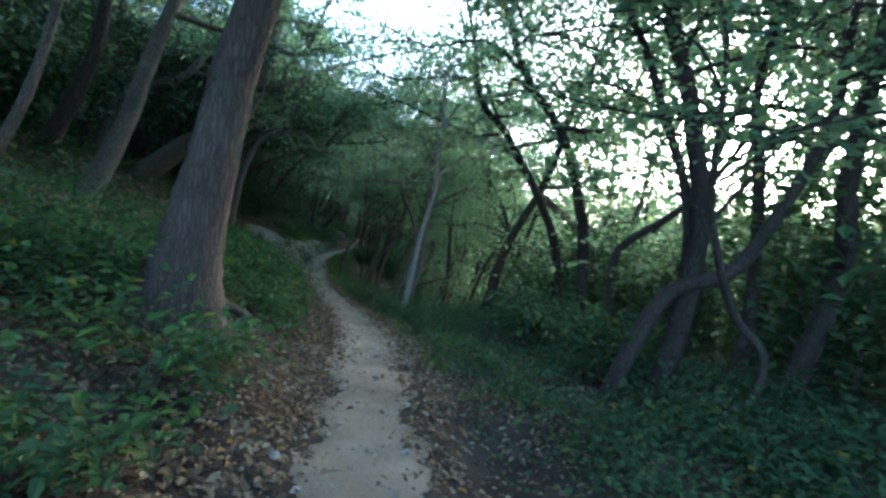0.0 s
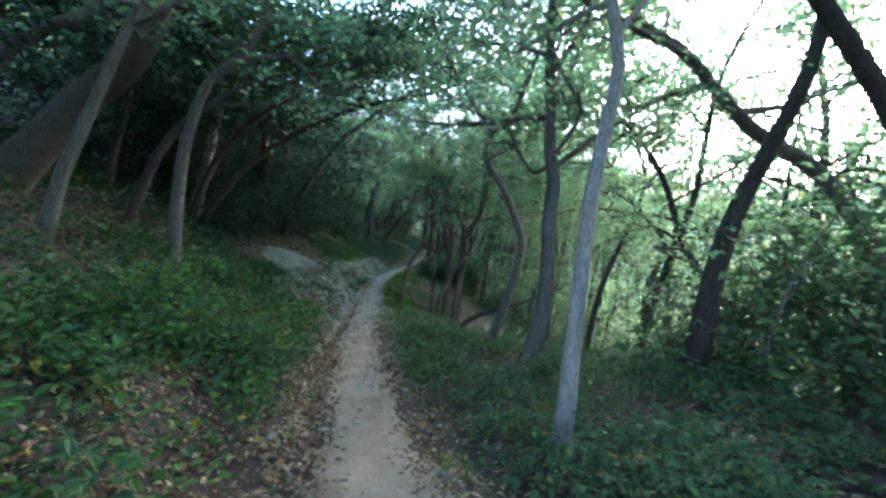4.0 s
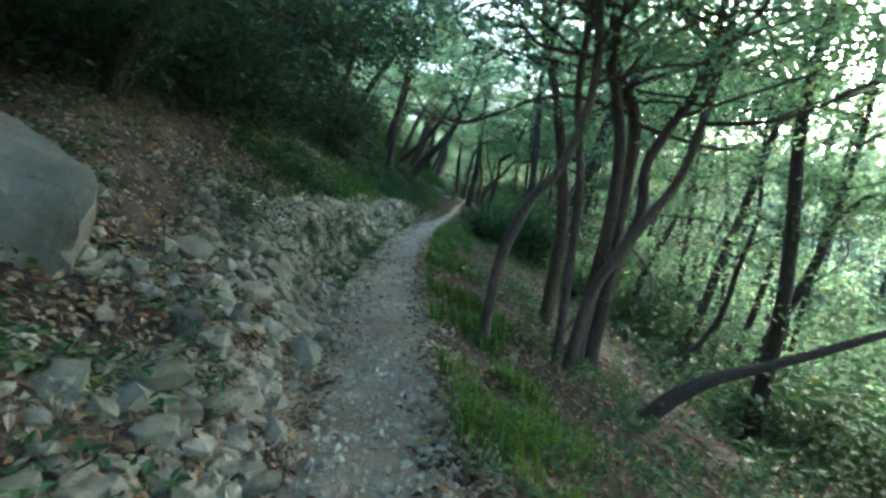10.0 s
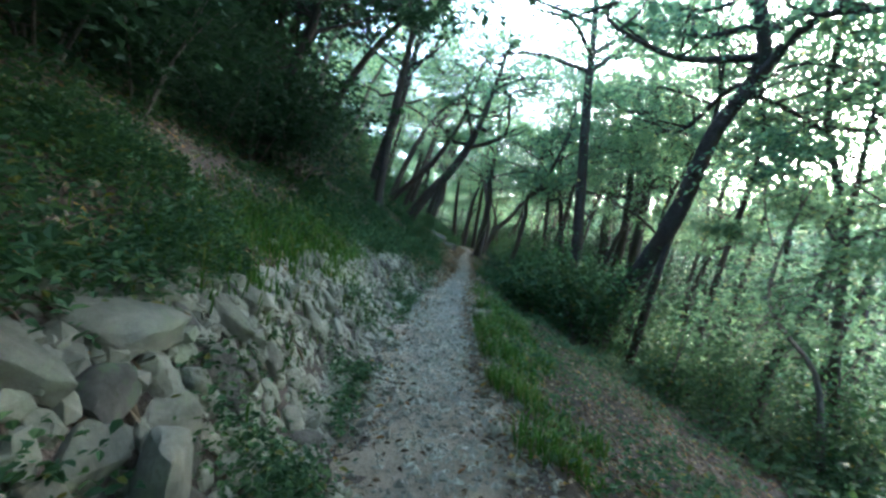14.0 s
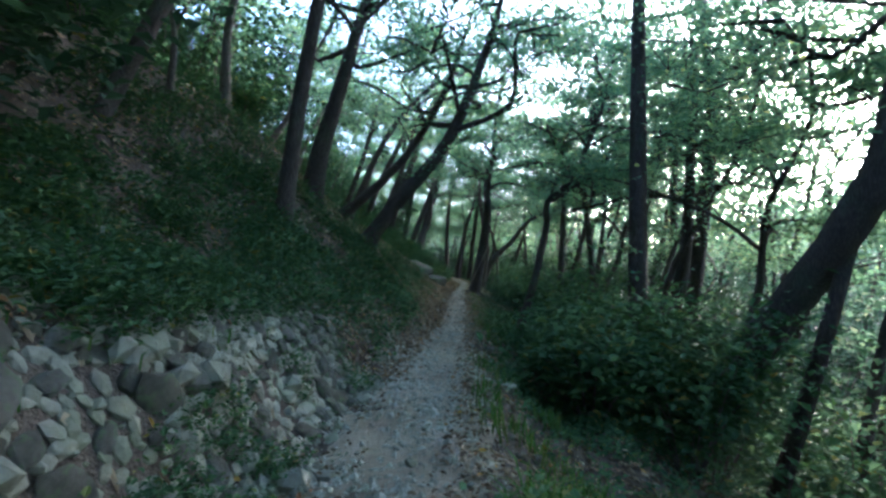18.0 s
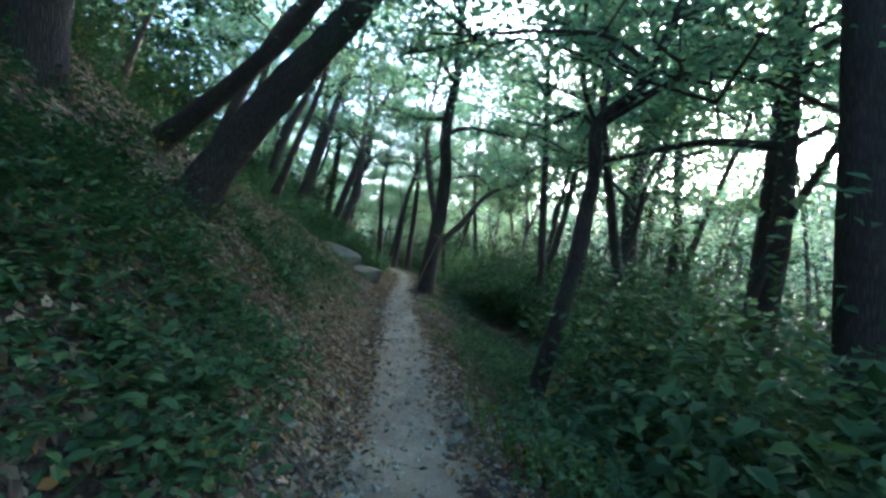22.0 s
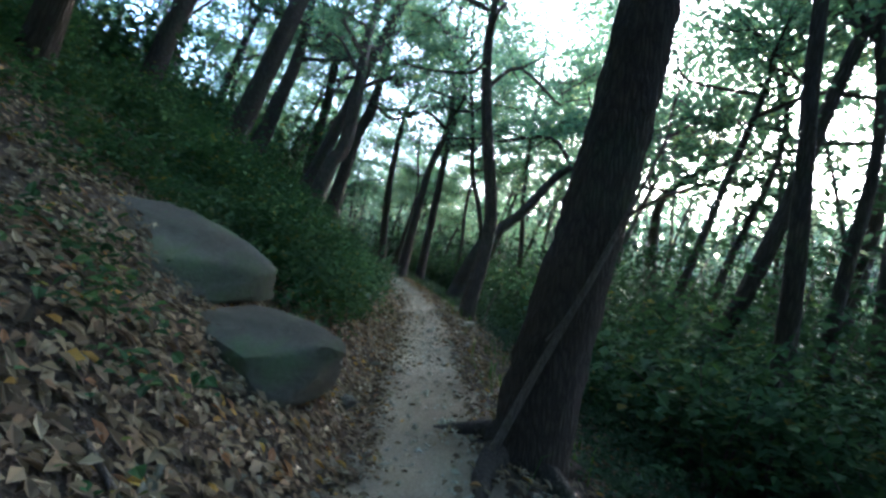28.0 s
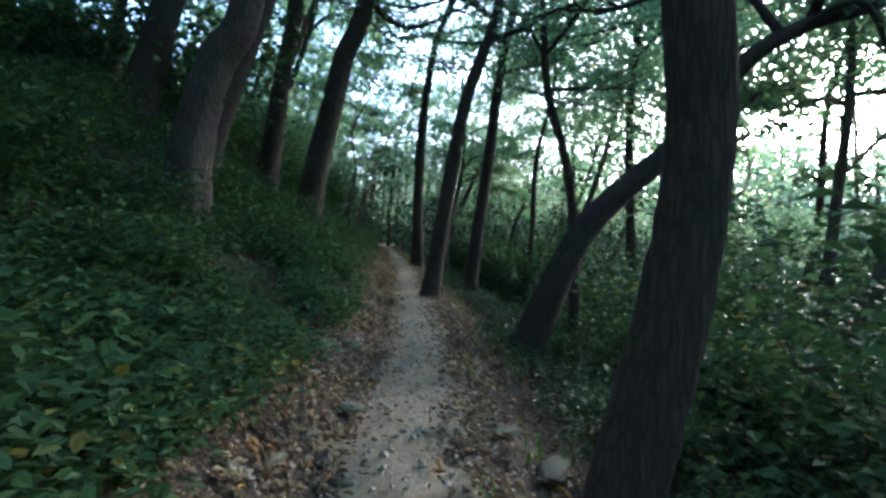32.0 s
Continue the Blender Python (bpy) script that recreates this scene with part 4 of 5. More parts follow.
def valley_belt():
    """The wood that fills the valley and the hill ahead, out to the haze: trunks and crowns as one piece each."""
    rs = np.random.RandomState(29)
    trunks, crowns = [], []
    for _ in range(1150):
        az, far = radians(rs.uniform(-16, 82)), rs.uniform(62, 170)
        x, y = -6 + far * math.sin(az), 50 + far * math.cos(az)
        if x < float(trail_x(min(y, 110))) + 20 and y < 128:
            continue
        z = float(land(x, min(y, 128)))
        top = 1.5 + far * math.tan(radians(rs.uniform(2.0, 9.0)))
        tall = max(6.0, top - z)
        trunks.append(tube(spline([(x, y, z - 0.3), (x + rs.normal(0.3, 0.4), y, z + 0.5 * tall), (x + rs.normal(0.6, 0.8), y, z + tall)], 3), np.linspace(rs.uniform(0.15, 0.3), 0.05, 7), 5))
        hubs = np.stack([x + rs.normal(0.4, 1.7, 14), y + rs.normal(0, 1.7, 14), z + tall * rs.uniform(0.25, 1.05, 14)], -1)
        m = 190
        at = hubs[rs.randint(0, 14, m)] + rs.normal(0, 1, (m, 3)) * [1.1, 1.1, 0.5]
        crowns.append(leaves(at, 0.9 * rs.uniform(0.5, 1.2, m), rs, 0.5, 0.36))
    v, f = joined(trunks)
    tagged(new("woodland", fill_mesh("valley_trunks", v, f, BARK_DARK, True)), "trunks of the wood across the valley", "trees", kind="stuff")
    v, f = joined(crowns)
    tagged(new("woodland", fill_mesh("valley_crowns", v, f, LEAF_FAR)), "crowns of the wood across the valley", "trees", kind="stuff")


valley_belt()


def understory(name, label, n, lo, hi, seed, tall, per, leaf, material, y0=-6, y1=104, clear=()):
    """Saplings crowding the slope: thin bent stems, with leaves in flat sprays from knee height to the tip."""
    rs = np.random.RandomState(seed)
    stems, sprays = [], []
    while len(stems) < n:
        y, s = rs.uniform(y0, y1), lo + (hi - lo) * rs.rand() ** 1.2
        if any(a < y < b and abs(s) < c for a, b, c in clear) or open_ground(float(trail_x(y)) + s, y, 1.6):
            continue
        x = float(trail_x(min(y, 110))) + s
        z = float(land(x, min(y, 128)))
        h = (tall + 0.3 * max(0.0, s - 5)) * rs.uniform(0.55, 1.25)
        lean = rs.normal((0.26, 0.0), 0.14, 2) * h
        line = spline([(x, y, z - 0.2), (x + 0.35 * lean[0] + rs.normal(0, 0.1), y + 0.35 * lean[1] + rs.normal(0, 0.1), z + 0.5 * h), (x + lean[0], y + lean[1], z + h)], 4)
        stems.append(tube(line, np.linspace(rs.uniform(0.02, 0.05), 0.008, len(line)), 4))
        hubs = line[rs.randint(2, len(line), 9)] + rs.normal(0, 1, (9, 3)) * [0.16 * h + 0.2, 0.16 * h + 0.2, 0.07 * h]
        m = int(per * rs.uniform(0.5, 1.4))
        at = hubs[rs.randint(0, 9, m)] + rs.normal(0, 1, (m, 3)) * [0.42, 0.42, 0.13]
        sprays.append(leaves(at, leaf * rs.uniform(0.6, 1.3, m) * (1 + 0.025 * abs(s)), rs, 0.45, 0.36))
    v, f = joined(stems)
    tagged(new(name, fill_mesh(name + "_stems", v, f, BARK_GREY, True)), "thin bent stems of " + label, "saplings", kind="stuff")
    v, f = joined(sprays)
    tagged(new(name, fill_mesh(name + "_leaves", v, f, material)), "layered leaves of " + label, "saplings", kind="stuff")


# leaf tone changes at y=44: lighter for hazy light, then darkened for shade
understory("thicket", "saplings crowding the lower slope", 420, 3.8, 26, 141, 3.2, 190, 0.15, LEAF_CROWN, y1=44, clear=((17, 36, 9.0), (-6, 17, 5.5), (36, 43, 4.6)))
understory("thicket", "saplings crowding the lower slope, leaves darkened for shade", 480, 3.8, 26, 146, 2.9, 190, 0.15, LEAF_EVERGREEN_OR_SHADED, y0=44)
understory("thicket", "tall saplings down the slope, leaves darkened for shade", 260, 7, 24, 147, 5.5, 230, 0.2, LEAF_EVERGREEN_OR_SHADED, y0=54, y1=100)
understory("thicket", "tall dark saplings high on the hill", 180, -9.0, -32, 145, 7.5, 250, 0.26, LEAF_EVERGREEN_OR_SHADED, y0=25, y1=60)
understory("thicket", "tall saplings standing down in the valley", 420, 22, 64, 143, 2.0, 150, 0.2, LEAF_EVERGREEN_OR_SHADED, y1=150)
understory("thicket", "saplings closing in the path ahead", 200, -14, 16, 144, 5.0, 170, 0.3, LEAF_EVERGREEN_OR_SHADED, y0=78, y1=126)
understory("thicket", "saplings crowding the hill above", 560, -6.0, -26, 142, 4.2, 170, 0.16, LEAF_CROWN, clear=((-6, 14, 7.5), (18, 34, 7.0)))


def shrub(seed, tall, wide, leaf_n, leaf, label, stems=7, material=None, lobed=False):
    rs = np.random.RandomState(seed)
    root = thing("shrub", label, "shrub", "hillside shrubs")
    tips = []
    for k in range(stems):
        az = k * 2.4 + rs.uniform(-0.4, 0.4)
        a = np.array([0.08 * math.cos(az), 0.08 * math.sin(az), -0.1])
        end = np.array([wide * math.cos(az) * rs.uniform(0.5, 1), wide * math.sin(az) * rs.uniform(0.5, 1), tall * rs.uniform(0.6, 1)])
        line = spline([a, a + 0.5 * end * [0.7, 0.7, 1.2] + rs.normal(0, 0.06, 3), end], 4)
        v, f = tube(line, np.linspace(0.022, 0.005, len(line)), 4)
        child("stem", fill_mesh("stem", v, f, BARK_GREY, True), root)
        tips += [line[j] for j in range(3, len(line))]
    tips = np.array(tips)
    at = tips[rs.randint(0, len(tips), leaf_n)] + rs.normal(0, 1, (leaf_n, 3)) * [0.3 * wide, 0.3 * wide, 0.12 * tall]
    at[:, 2] = np.maximum(at[:, 2], 0.08)
    v, f = leaves(at, leaf * rs.uniform(0.6, 1.25, leaf_n), rs, 0.4, 0.34, 0.14, lobed)
    child("foliage", fill_mesh("foliage", v, f, material or LEAF_LOW), root)
    return root


def plant_shrubs():
    rs = np.random.RandomState(27)
    forms = [shrub(400, 1.9, 1.1, 1350, 0.15, "dense dark green bush on the slope"), shrub(401, 1.3, 1.0, 1200, 0.13, "broad low bush with spreading leaves", lobed=True),
             shrub(402, 2.6, 1.2, 1700, 0.15, "tall leafy bush among the trunks"), shrub(403, 1.7, 1.2, 1500, 0.14, "dark evergreen bush on the bank", material=LEAF_EVERGREEN_OR_SHADED),
             shrub(404, 1.5, 1.0, 1200, 0.15, "bush with broad drooping leaves beside the path", lobed=True)]
    used, taken = [], []
    for _ in range(6000):
        y = rs.uniform(-5, 84)
        left = rs.rand() < 0.5
        s = -rs.uniform(3.6, 10) if left else rs.uniform(3.3, 10)
        if left and (34 < y < 62 and s > -6.0 or y < 14 and s > -6.5) or not left and (17 < y < 36 and s < 8 or y < 17 and s < 6):
            continue
        x = float(trail_x(y)) + s
        if len(taken) >= 210 or open_ground(x, y, 1.7) or any((x - a) ** 2 + (y - b) ** 2 < 1.7 for a, b in taken):
            continue
        taken.append((x, y))
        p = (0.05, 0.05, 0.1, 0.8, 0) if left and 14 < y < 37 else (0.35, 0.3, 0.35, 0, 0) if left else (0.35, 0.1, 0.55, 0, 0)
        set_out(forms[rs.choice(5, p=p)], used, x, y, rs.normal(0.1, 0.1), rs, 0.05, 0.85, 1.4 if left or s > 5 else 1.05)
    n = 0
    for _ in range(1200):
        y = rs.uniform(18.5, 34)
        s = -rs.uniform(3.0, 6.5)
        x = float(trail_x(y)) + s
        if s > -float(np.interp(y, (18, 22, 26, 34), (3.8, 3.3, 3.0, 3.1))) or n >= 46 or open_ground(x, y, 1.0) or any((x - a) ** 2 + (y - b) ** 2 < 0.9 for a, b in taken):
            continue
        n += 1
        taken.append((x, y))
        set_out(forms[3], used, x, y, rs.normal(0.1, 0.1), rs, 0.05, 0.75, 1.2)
    for x, y in ((-6.4, 38.4), (-6.1, 39.4), (-6.4, 40.4), (-6.2, 41.5), (-6.5, 42.6)):
        set_out(forms[4], used, x, y, 0.0, rs, 0.05, 0.95, 1.15)
    for x, y in ((-5.0, 38.6), (-5.0, 40.2), (-5.3, 41.8), (-6.0, 43.8), (-4.4, 39.4)):
        set_out(forms[2], used, x, y, 0.05, rs, 0.05, 0.9, 1.15)
    for _ in range(500):
        y, s = rs.uniform(52, 64), rs.choice([-1, 1]) * rs.uniform(1.9, 5.2)
        x = float(trail_x(y)) + s
        if any((x - a) ** 2 + (y - b) ** 2 < 0.95 for a, b in taken) or s > 0 and s < 2.1:
            continue
        taken.append((x, y))
        wide = s > 2.9
        set_out(forms[0 if wide else 1], used, x, y, rs.normal(0.0, 0.06), rs, 0.05, 0.8 if wide else 0.48, 1.05 if wide else 0.64)
    for x, y in ((2.4, 6.2), (1.8, 8.4), (2.2, 10.2)):
        set_out(forms[1], used, x, y, 0.05, rs, 0.05, 0.7, 0.95)
    for x, y in ((-11.6, 52.6), (-11.75, 53.6), (-12.5, 53.4), (-12.3, 54.8), (-12.7, 56.0), (-12.5, 57.6)):
        set_out(forms[1], used, x, y, 0.05, rs, 0.05, 0.42, 0.6)


plant_shrubs()


# ---------------------------------------------------------------- low growth, fallen leaves and gravel
def band(y, *knots):
    ks = np.array(knots)
    return np.interp(y, ks[:, 0], ks[:, 1])


def scatter(n, rs, lo, hi, weight, y0=-6, y1=84, patch=0.6):
    """Points beside the path (s metres off its middle), kept by a weight of y, s and the lie of patches."""
    y = rs.uniform(y0, y1, n * 6)
    s = rs.uniform(0, 1, n * 6)
    s = lo + (hi - lo) * s
    w = weight(y, s) * np.clip(patch + 0.7 * lumps(trail_x(y) + s, y, 0.8, 6), 0.05, 1.6)
    ok = rs.uniform(0, 1.6, n * 6) < w
    y, s = y[ok][:n], s[ok][:n]
    x = trail_x(y) + s
    return x, y, s


BARE = ((-2.05, 4.5, 0.55), (-1.7, 4.3, 0.5), (-1.6, 3.9, 0.35), (-10.8, 50.3, 0.55), (-11.5, 50.6, 0.6), (-7.6, 19.1, 0.7), (-8.3, 18.9, 0.85), (-2.07, 3.54, 0.45))  # feet of the oak and of the slabs


def undergrowth(name, label, n, lo, hi, weight, seed, tall, per, size, lobed=True, material=None, category="undergrowth", y0=-6, y1=84):
    rs = np.random.RandomState(seed)
    x, y, s = scatter(n, rs, lo, hi, weight, y0, y1)
    n = len(x)
    for a, b, room in BARE:
        far = (x - a) ** 2 + (y - b) ** 2 > room * room
        x, y, s = x[far], y[far], s[far]
    n, z = len(x), land(x, y)
    h = tall * rs.uniform(0.35, 1.2, n) * np.clip(1 + 0.5 * lumps(0.3 * x, 0.3 * y, 0.5, 5), 0.4, 1.7)
    lean = rs.normal(0, 0.3, (n, 2))
    k = np.repeat(np.arange(n), per)
    t = rs.uniform(0.25, 1.0, n * per)
    at = np.stack([x[k] + lean[k, 0] * h[k] * t + rs.normal(0, 0.35, n * per) * h[k], y[k] + lean[k, 1] * h[k] * t + rs.normal(0, 0.35, n * per) * h[k], z[k] + 0.01 + h[k] * t], -1)
    v, f = leaves(at, size * rs.uniform(0.5, 1.3, n * per), rs, 0.4, 0.34, 0.1, lobed=lobed)
    return tagged(new(name, fill_mesh(name, v, f, material or LEAF_LOW)), label, category, kind="stuff")


FERNS = ((46.9, -1.46), (46.7, -1.1), (46.4, -1.55), (46.65, -0.92), (46.85, -1.8), (47.15, -1.41), (47.6, -1.1), (46.24, -1.25), (43.3, -1.25), (43.9, -1.7), (48.4, -1.9))  # along the path, and off its middle


def left_green(y, s):
    return band(y, (-6, 1.5), (16, 1.5), (20, 0.6), (22.5, 0.3), (24.5, 1.3), (28, 1.3), (29.5, 1.0), (31, 1.4), (40, 1.6), (43, 0.35), (50, 0.45), (52.5, 1.5), (84, 1.4)) * np.clip((-s - band(y, (-6, 0.75), (10, 0.75), (14, 0.55), (21, 0.6), (24, 1.35), (32, 1.3), (35.5, 1.3), (37, 0.8), (40, 0.55), (52, 0.8), (84, 0.8))) / 0.5, 0, 1)


def right_green(y, s):
    return band(y, (-6, 1.4), (15, 1.4), (18, 0.8), (21, 0.3), (36.5, 0.35), (38, 1.2), (46, 1.4), (52, 1.0), (84, 1.3)) * np.clip((s - band(y, (-6, 0.85), (10, 0.8), (14, 0.5), (40, 0.55), (52, 0.95), (84, 0.95))) / 0.6, 0, 1)


undergrowth("undergrowth", "dense dark green low plants on the bank", 14000, -2.6, -0.6, left_green, 31, 0.24, 9, 0.058, True)
undergrowth("undergrowth", "green plants on the bank", 10000, -5.2, -2.4, lambda y, s: left_green(y, s) * np.where(y < 15, 0.4, 1.0), 35, 0.28, 10, 0.072, False)
undergrowth("undergrowth", "green plants covering the upper slope", 7000, -12, -5, left_green, 33, 0.35, 7, 0.15, False)
# same plants either side of y=47; beyond it canopy shade is in the leaf colour
undergrowth("undergrowth", "mixed green plants below the path", 8500, 0.55, 3.0, right_green, 32, 0.26, 9, 0.058, True, y1=47)
undergrowth("undergrowth", "low plants below the path, leaves darkened for canopy shade", 5500, 0.55, 3.0, right_green, 22, 0.26, 9, 0.058, True, LEAF_EVERGREEN_OR_SHADED, y0=47)
undergrowth("undergrowth", "green plants on the slope below", 5000, 2.8, 5.6, right_green, 36, 0.3, 10, 0.078, False, y1=47)
undergrowth("undergrowth", "plants on the slope below, leaves darkened for canopy shade", 4000, 2.8, 5.6, right_green, 21, 0.3, 10, 0.078, False, LEAF_EVERGREEN_OR_SHADED, y0=47)
undergrowth("undergrowth", "green plants covering the lower slope", 8000, 5.4, 16, lambda y, s: right_green(y, s) + 0.4, 34, 0.75, 7, 0.18, False)


undergrowth("undergrowth", "broad dark green leaves on the shaded bank", 5200, -3.4, -0.75, lambda y, s: band(y, (30.5, 0.0), (32.5, 1.1), (37, 1.6), (40, 1.6), (42, 0.4), (43, 0.0)) * np.where(y < 37, np.clip((-s - 1.4) / 0.3, 0, 1), 1.0), 39, 0.26, 9, 0.075, True)
undergrowth("undergrowth", "broad-leaved pale green plants on the bank", 3000, -2.8, -0.95, lambda y, s: band(y, (1.5, 0.0), (3.5, 1.2), (14, 1.2), (17.5, 0.3), (19, 0.0)), 29, 0.34, 8, 0.09, True, LEAF_BROAD)
undergrowth("undergrowth", "thick green cover on the bank", 5000, -3.8, -0.85, lambda y, s: band(y, (2, 0.0), (4, 1.3), (15, 1.5), (18, 0.4), (20, 0.0)), 28, 0.36, 8, 0.065, True)
undergrowth("undergrowth", "dark weeds over the top of the stone wall", 3400, -2.7, -1.3, lambda y, s: band(y, (24.6, 0.0), (25.6, 1.5), (27.8, 1.5), (28.6, 0.0), (31.5, 0.0), (33, 0.8), (36, 0.8), (37, 0.0)) * np.clip((-s - 1.3) / 0.2, 0, 1), 23, 0.2, 10, 0.05, True, y0=24, y1=37)
undergrowth("undergrowth", "low weeds along the foot of the stone wall", 2300, -1.15, -0.62, lambda y, s: band(y, (22.5, 0.0), (24, 1.2), (36, 1.2), (37, 0.0)) * (lumps(trail_x(y) + s, y, 0.5, 8) > -0.1), 24, 0.15, 9, 0.042, True, y0=22, y1=38)
undergrowth("undergrowth", "dark ferny mounds among the fallen leaves", 3000, -3.2, -0.6, lambda y, s: 1.6 * sum(np.exp(-((y - p) / 0.24) ** 2 - ((s - q) / 0.22) ** 2) for p, q in FERNS), 27, 0.26, 16, 0.05, False, LEAF_LOW, "fern", 43, 51)
undergrowth("undergrowth", "leafy knee-high plants on the bank", 4200, -4.2, -0.95, lambda y, s: band(y, (50.3, 0.0), (51.6, 1.6), (59, 1.4), (62, 0.6), (84, 0.6)) * np.clip((-s - 0.95) / 0.4, 0.05, 1), 30, 0.5, 11, 0.07, True)
undergrowth("undergrowth", "leafy knee-high bushes crowding the path edge", 5200, -3.0, -0.75, lambda y, s: band(y, (51.2, 0.0), (52, 4.0), (57, 4.0), (61, 2.0), (63, 0.0)) * np.clip((-s - 0.75) / 0.3, 0.0, 1), 26, 0.4, 14, 0.064, True, y0=50, y1=64)
undergrowth("undergrowth", "ferny green tufts among the fallen leaves", 2600, -4.5, -0.9, lambda y, s: band(y, (40, 0.0), (43, 0.5), (50, 0.6), (52, 0.0)) * (lumps(trail_x(y) + s, y, 0.8, 3) > 0.25), 40, 0.2, 10, 0.058, False)
# valley growth takes the dark leaf tone as shade, against its sunlit brightness
undergrowth("undergrowth", "rank green growth covering the valley side", 8500, 12, 48, lambda y, s: 1.2 + 0 * y, 37, 2.4, 7, 0.45, False, LEAF_EVERGREEN_OR_SHADED, y0=-6, y1=128)
undergrowth("undergrowth", "dark thickets down in the valley", 3600, 44, 135, lambda y, s: 1.2 + 0 * y, 48, 7.0, 9, 1.5, False, LEAF_EVERGREEN_OR_SHADED, y0=-10, y1=128)
undergrowth("undergrowth", "thickets across the hillside ahead", 3600, -18, 20, lambda y, s: 1.2 + 0 * y, 49, 3.6, 8, 0.4, False, LEAF_EVERGREEN_OR_SHADED, y0=80, y1=128)
undergrowth("undergrowth", "rank green growth high on the hill", 3500, -30, -9, lambda y, s: 1.2 + 0 * y, 38, 0.8, 5, 0.45, False)


def slope_of(x, y):
    e = 0.06
    return np.stack([(land(x + e, y) - land(x - e, y)) / (2 * e), (land(x, y + e) - land(x, y - e)) / (2 * e)], -1)


def tread(x, y):
    """The height of the trodden path, or of the ground beside it."""
    e = np.abs(x - trail_x(y)) / (1.75 * trail_half(y))
    return land(x, y) + np.where(e < 1, np.maximum(0.0, 0.045 - 0.075 * np.clip(e, 0, 1) ** 2.6 - 0.02 * (1 - e ** 2)), 0.0)


def litter(name, label, n, lo, hi, weight, seed, size, lobed=True):
    rs = np.random.RandomState(seed)
    x, y, s = scatter(n, rs, lo, hi, weight, patch=1.9)
    z = tread(x, y) + 0.018 + np.abs(rs.normal(0, 0.014, len(x)))
    v, f = leaves(np.stack([x, y, z], -1), size * rs.uniform(0.5, 1.3, len(x)), rs, 0.3, 0.27, 0.16, lobed, slope_of(x, y))
    return tagged(new(name, fill_mesh(name, v, f, LITTER)), label, "leaf litter", kind="stuff")


def left_dry(y, s):
    return band(y, (-6, 1.1), (13, 1.2), (17, 1.6), (20, 1.5), (27, 1.5), (33, 1.0), (40, 0.9), (42, 1.6), (50, 1.6), (54, 1.2), (84, 1.2)) * np.clip((-s - 0.25) / 0.25, 0.0, 1) * np.where((y > 21.5) & (y < 36.5) & (s > -1.5), 0.06, 1.0)


litter("leaf_litter", "curled brown oak leaves lying on the bank", 66000, -1.9, -0.25, left_dry, 41, 0.058, True)
litter("leaf_litter", "brown oak leaves covering the steep bank", 80000, -5.0, -1.8, left_dry, 46, 0.066, False)
litter("leaf_litter", "deep brown leaf fall on the steep bank", 34000, -4.6, -0.35, lambda y, s: band(y, (40.5, 0.0), (42, 1.6), (51, 1.6), (53, 0.0)), 49, 0.064, False)
litter("leaf_litter", "brown leaves strewn over the upper slope", 14000, -11.0, -4.8, lambda y, s: left_dry(y, s) + 0.3, 44, 0.15, False)
litter("leaf_litter", "curled brown oak leaves along the lower edge", 56000, 0.25, 2.2,
       lambda y, s: band(y, (-6, 1.4), (12, 1.2), (20, 0.8), (24, 1.3), (33, 1.3), (40, 1.2), (84, 1.4)) * np.clip((s - 0.25) / 0.2, 0.0, 1), 42, 0.058, True)
litter("leaf_litter", "brown oak leaves on the slope below", 32000, 2.1, 4.8, lambda y, s: band(y, (-6, 0.6), (18, 0.8), (21, 1.6), (37, 1.6), (40, 0.8), (84, 0.8)), 47, 0.1, False)
litter("leaf_litter", "brown leaves strewn over the lower slope", 12000, 4.6, 12.0, lambda y, s: 1.0 + 0 * y, 45, 0.15, False)
litter("leaf_litter", "dry leaves and bits trodden into the path", 20000, -0.7, 0.7,
       lambda y, s: band(y, (-6, 1.4), (14, 0.8), (20, 0.3), (38, 0.3), (42, 1.0), (50, 1.3), (84, 1.4)) * np.clip((np.abs(s) - 0.03) / 0.45, 0.03, 1) ** 1.2, 43, 0.052)


def pebbles(at, size, rs):
    """Angular chips of stone: uneven eight-sided pieces."""
    n = len(at)
    base = np.array([(1, 0, 0), (0, 1, 0), (-1, 0, 0), (0, -1, 0), (0, 0, 0.7), (0, 0, -0.7)], float)
    v = base[None] * rs.uniform(0.55, 1.3, (n, 6, 1)) * (size[:, None, None] * rs.uniform(0.6, 1.3, (n, 1, 3))) + rs.normal(0, 0.12, (n, 6, 3)) * size[:, None, None]
    az = rs.uniform(0, 6.28, n)
    c, s = np.cos(az)[:, None], np.sin(az)[:, None]
    v = np.stack([c * v[..., 0] - s * v[..., 1], s * v[..., 0] + c * v[..., 1], v[..., 2]], -1) + at[:, None]
    tri = np.array([(0, 1, 4), (1, 2, 4), (2, 3, 4), (3, 0, 4), (1, 0, 5), (2, 1, 5), (3, 2, 5), (0, 3, 5)])
    return v.reshape(-1, 3), (np.arange(n)[:, None, None] * 6 + tri[None]).reshape(-1, 3)


def gravel(name, label, n, lo, hi, weight, seed, size, material):
    rs = np.random.RandomState(seed)
    x, y, s = scatter(n, rs, lo, hi, weight, patch=1.2)
    sz = np.minimum(size * np.exp(rs.normal(0, 0.5, len(x))), 0.04)
    v, f = pebbles(np.stack([x, y, tread(x, y) + 0.006 + 0.1 * sz], -1), sz, rs)
    return tagged(new(name, fill_mesh(name, v, f, material)), label, "gravel", kind="stuff")


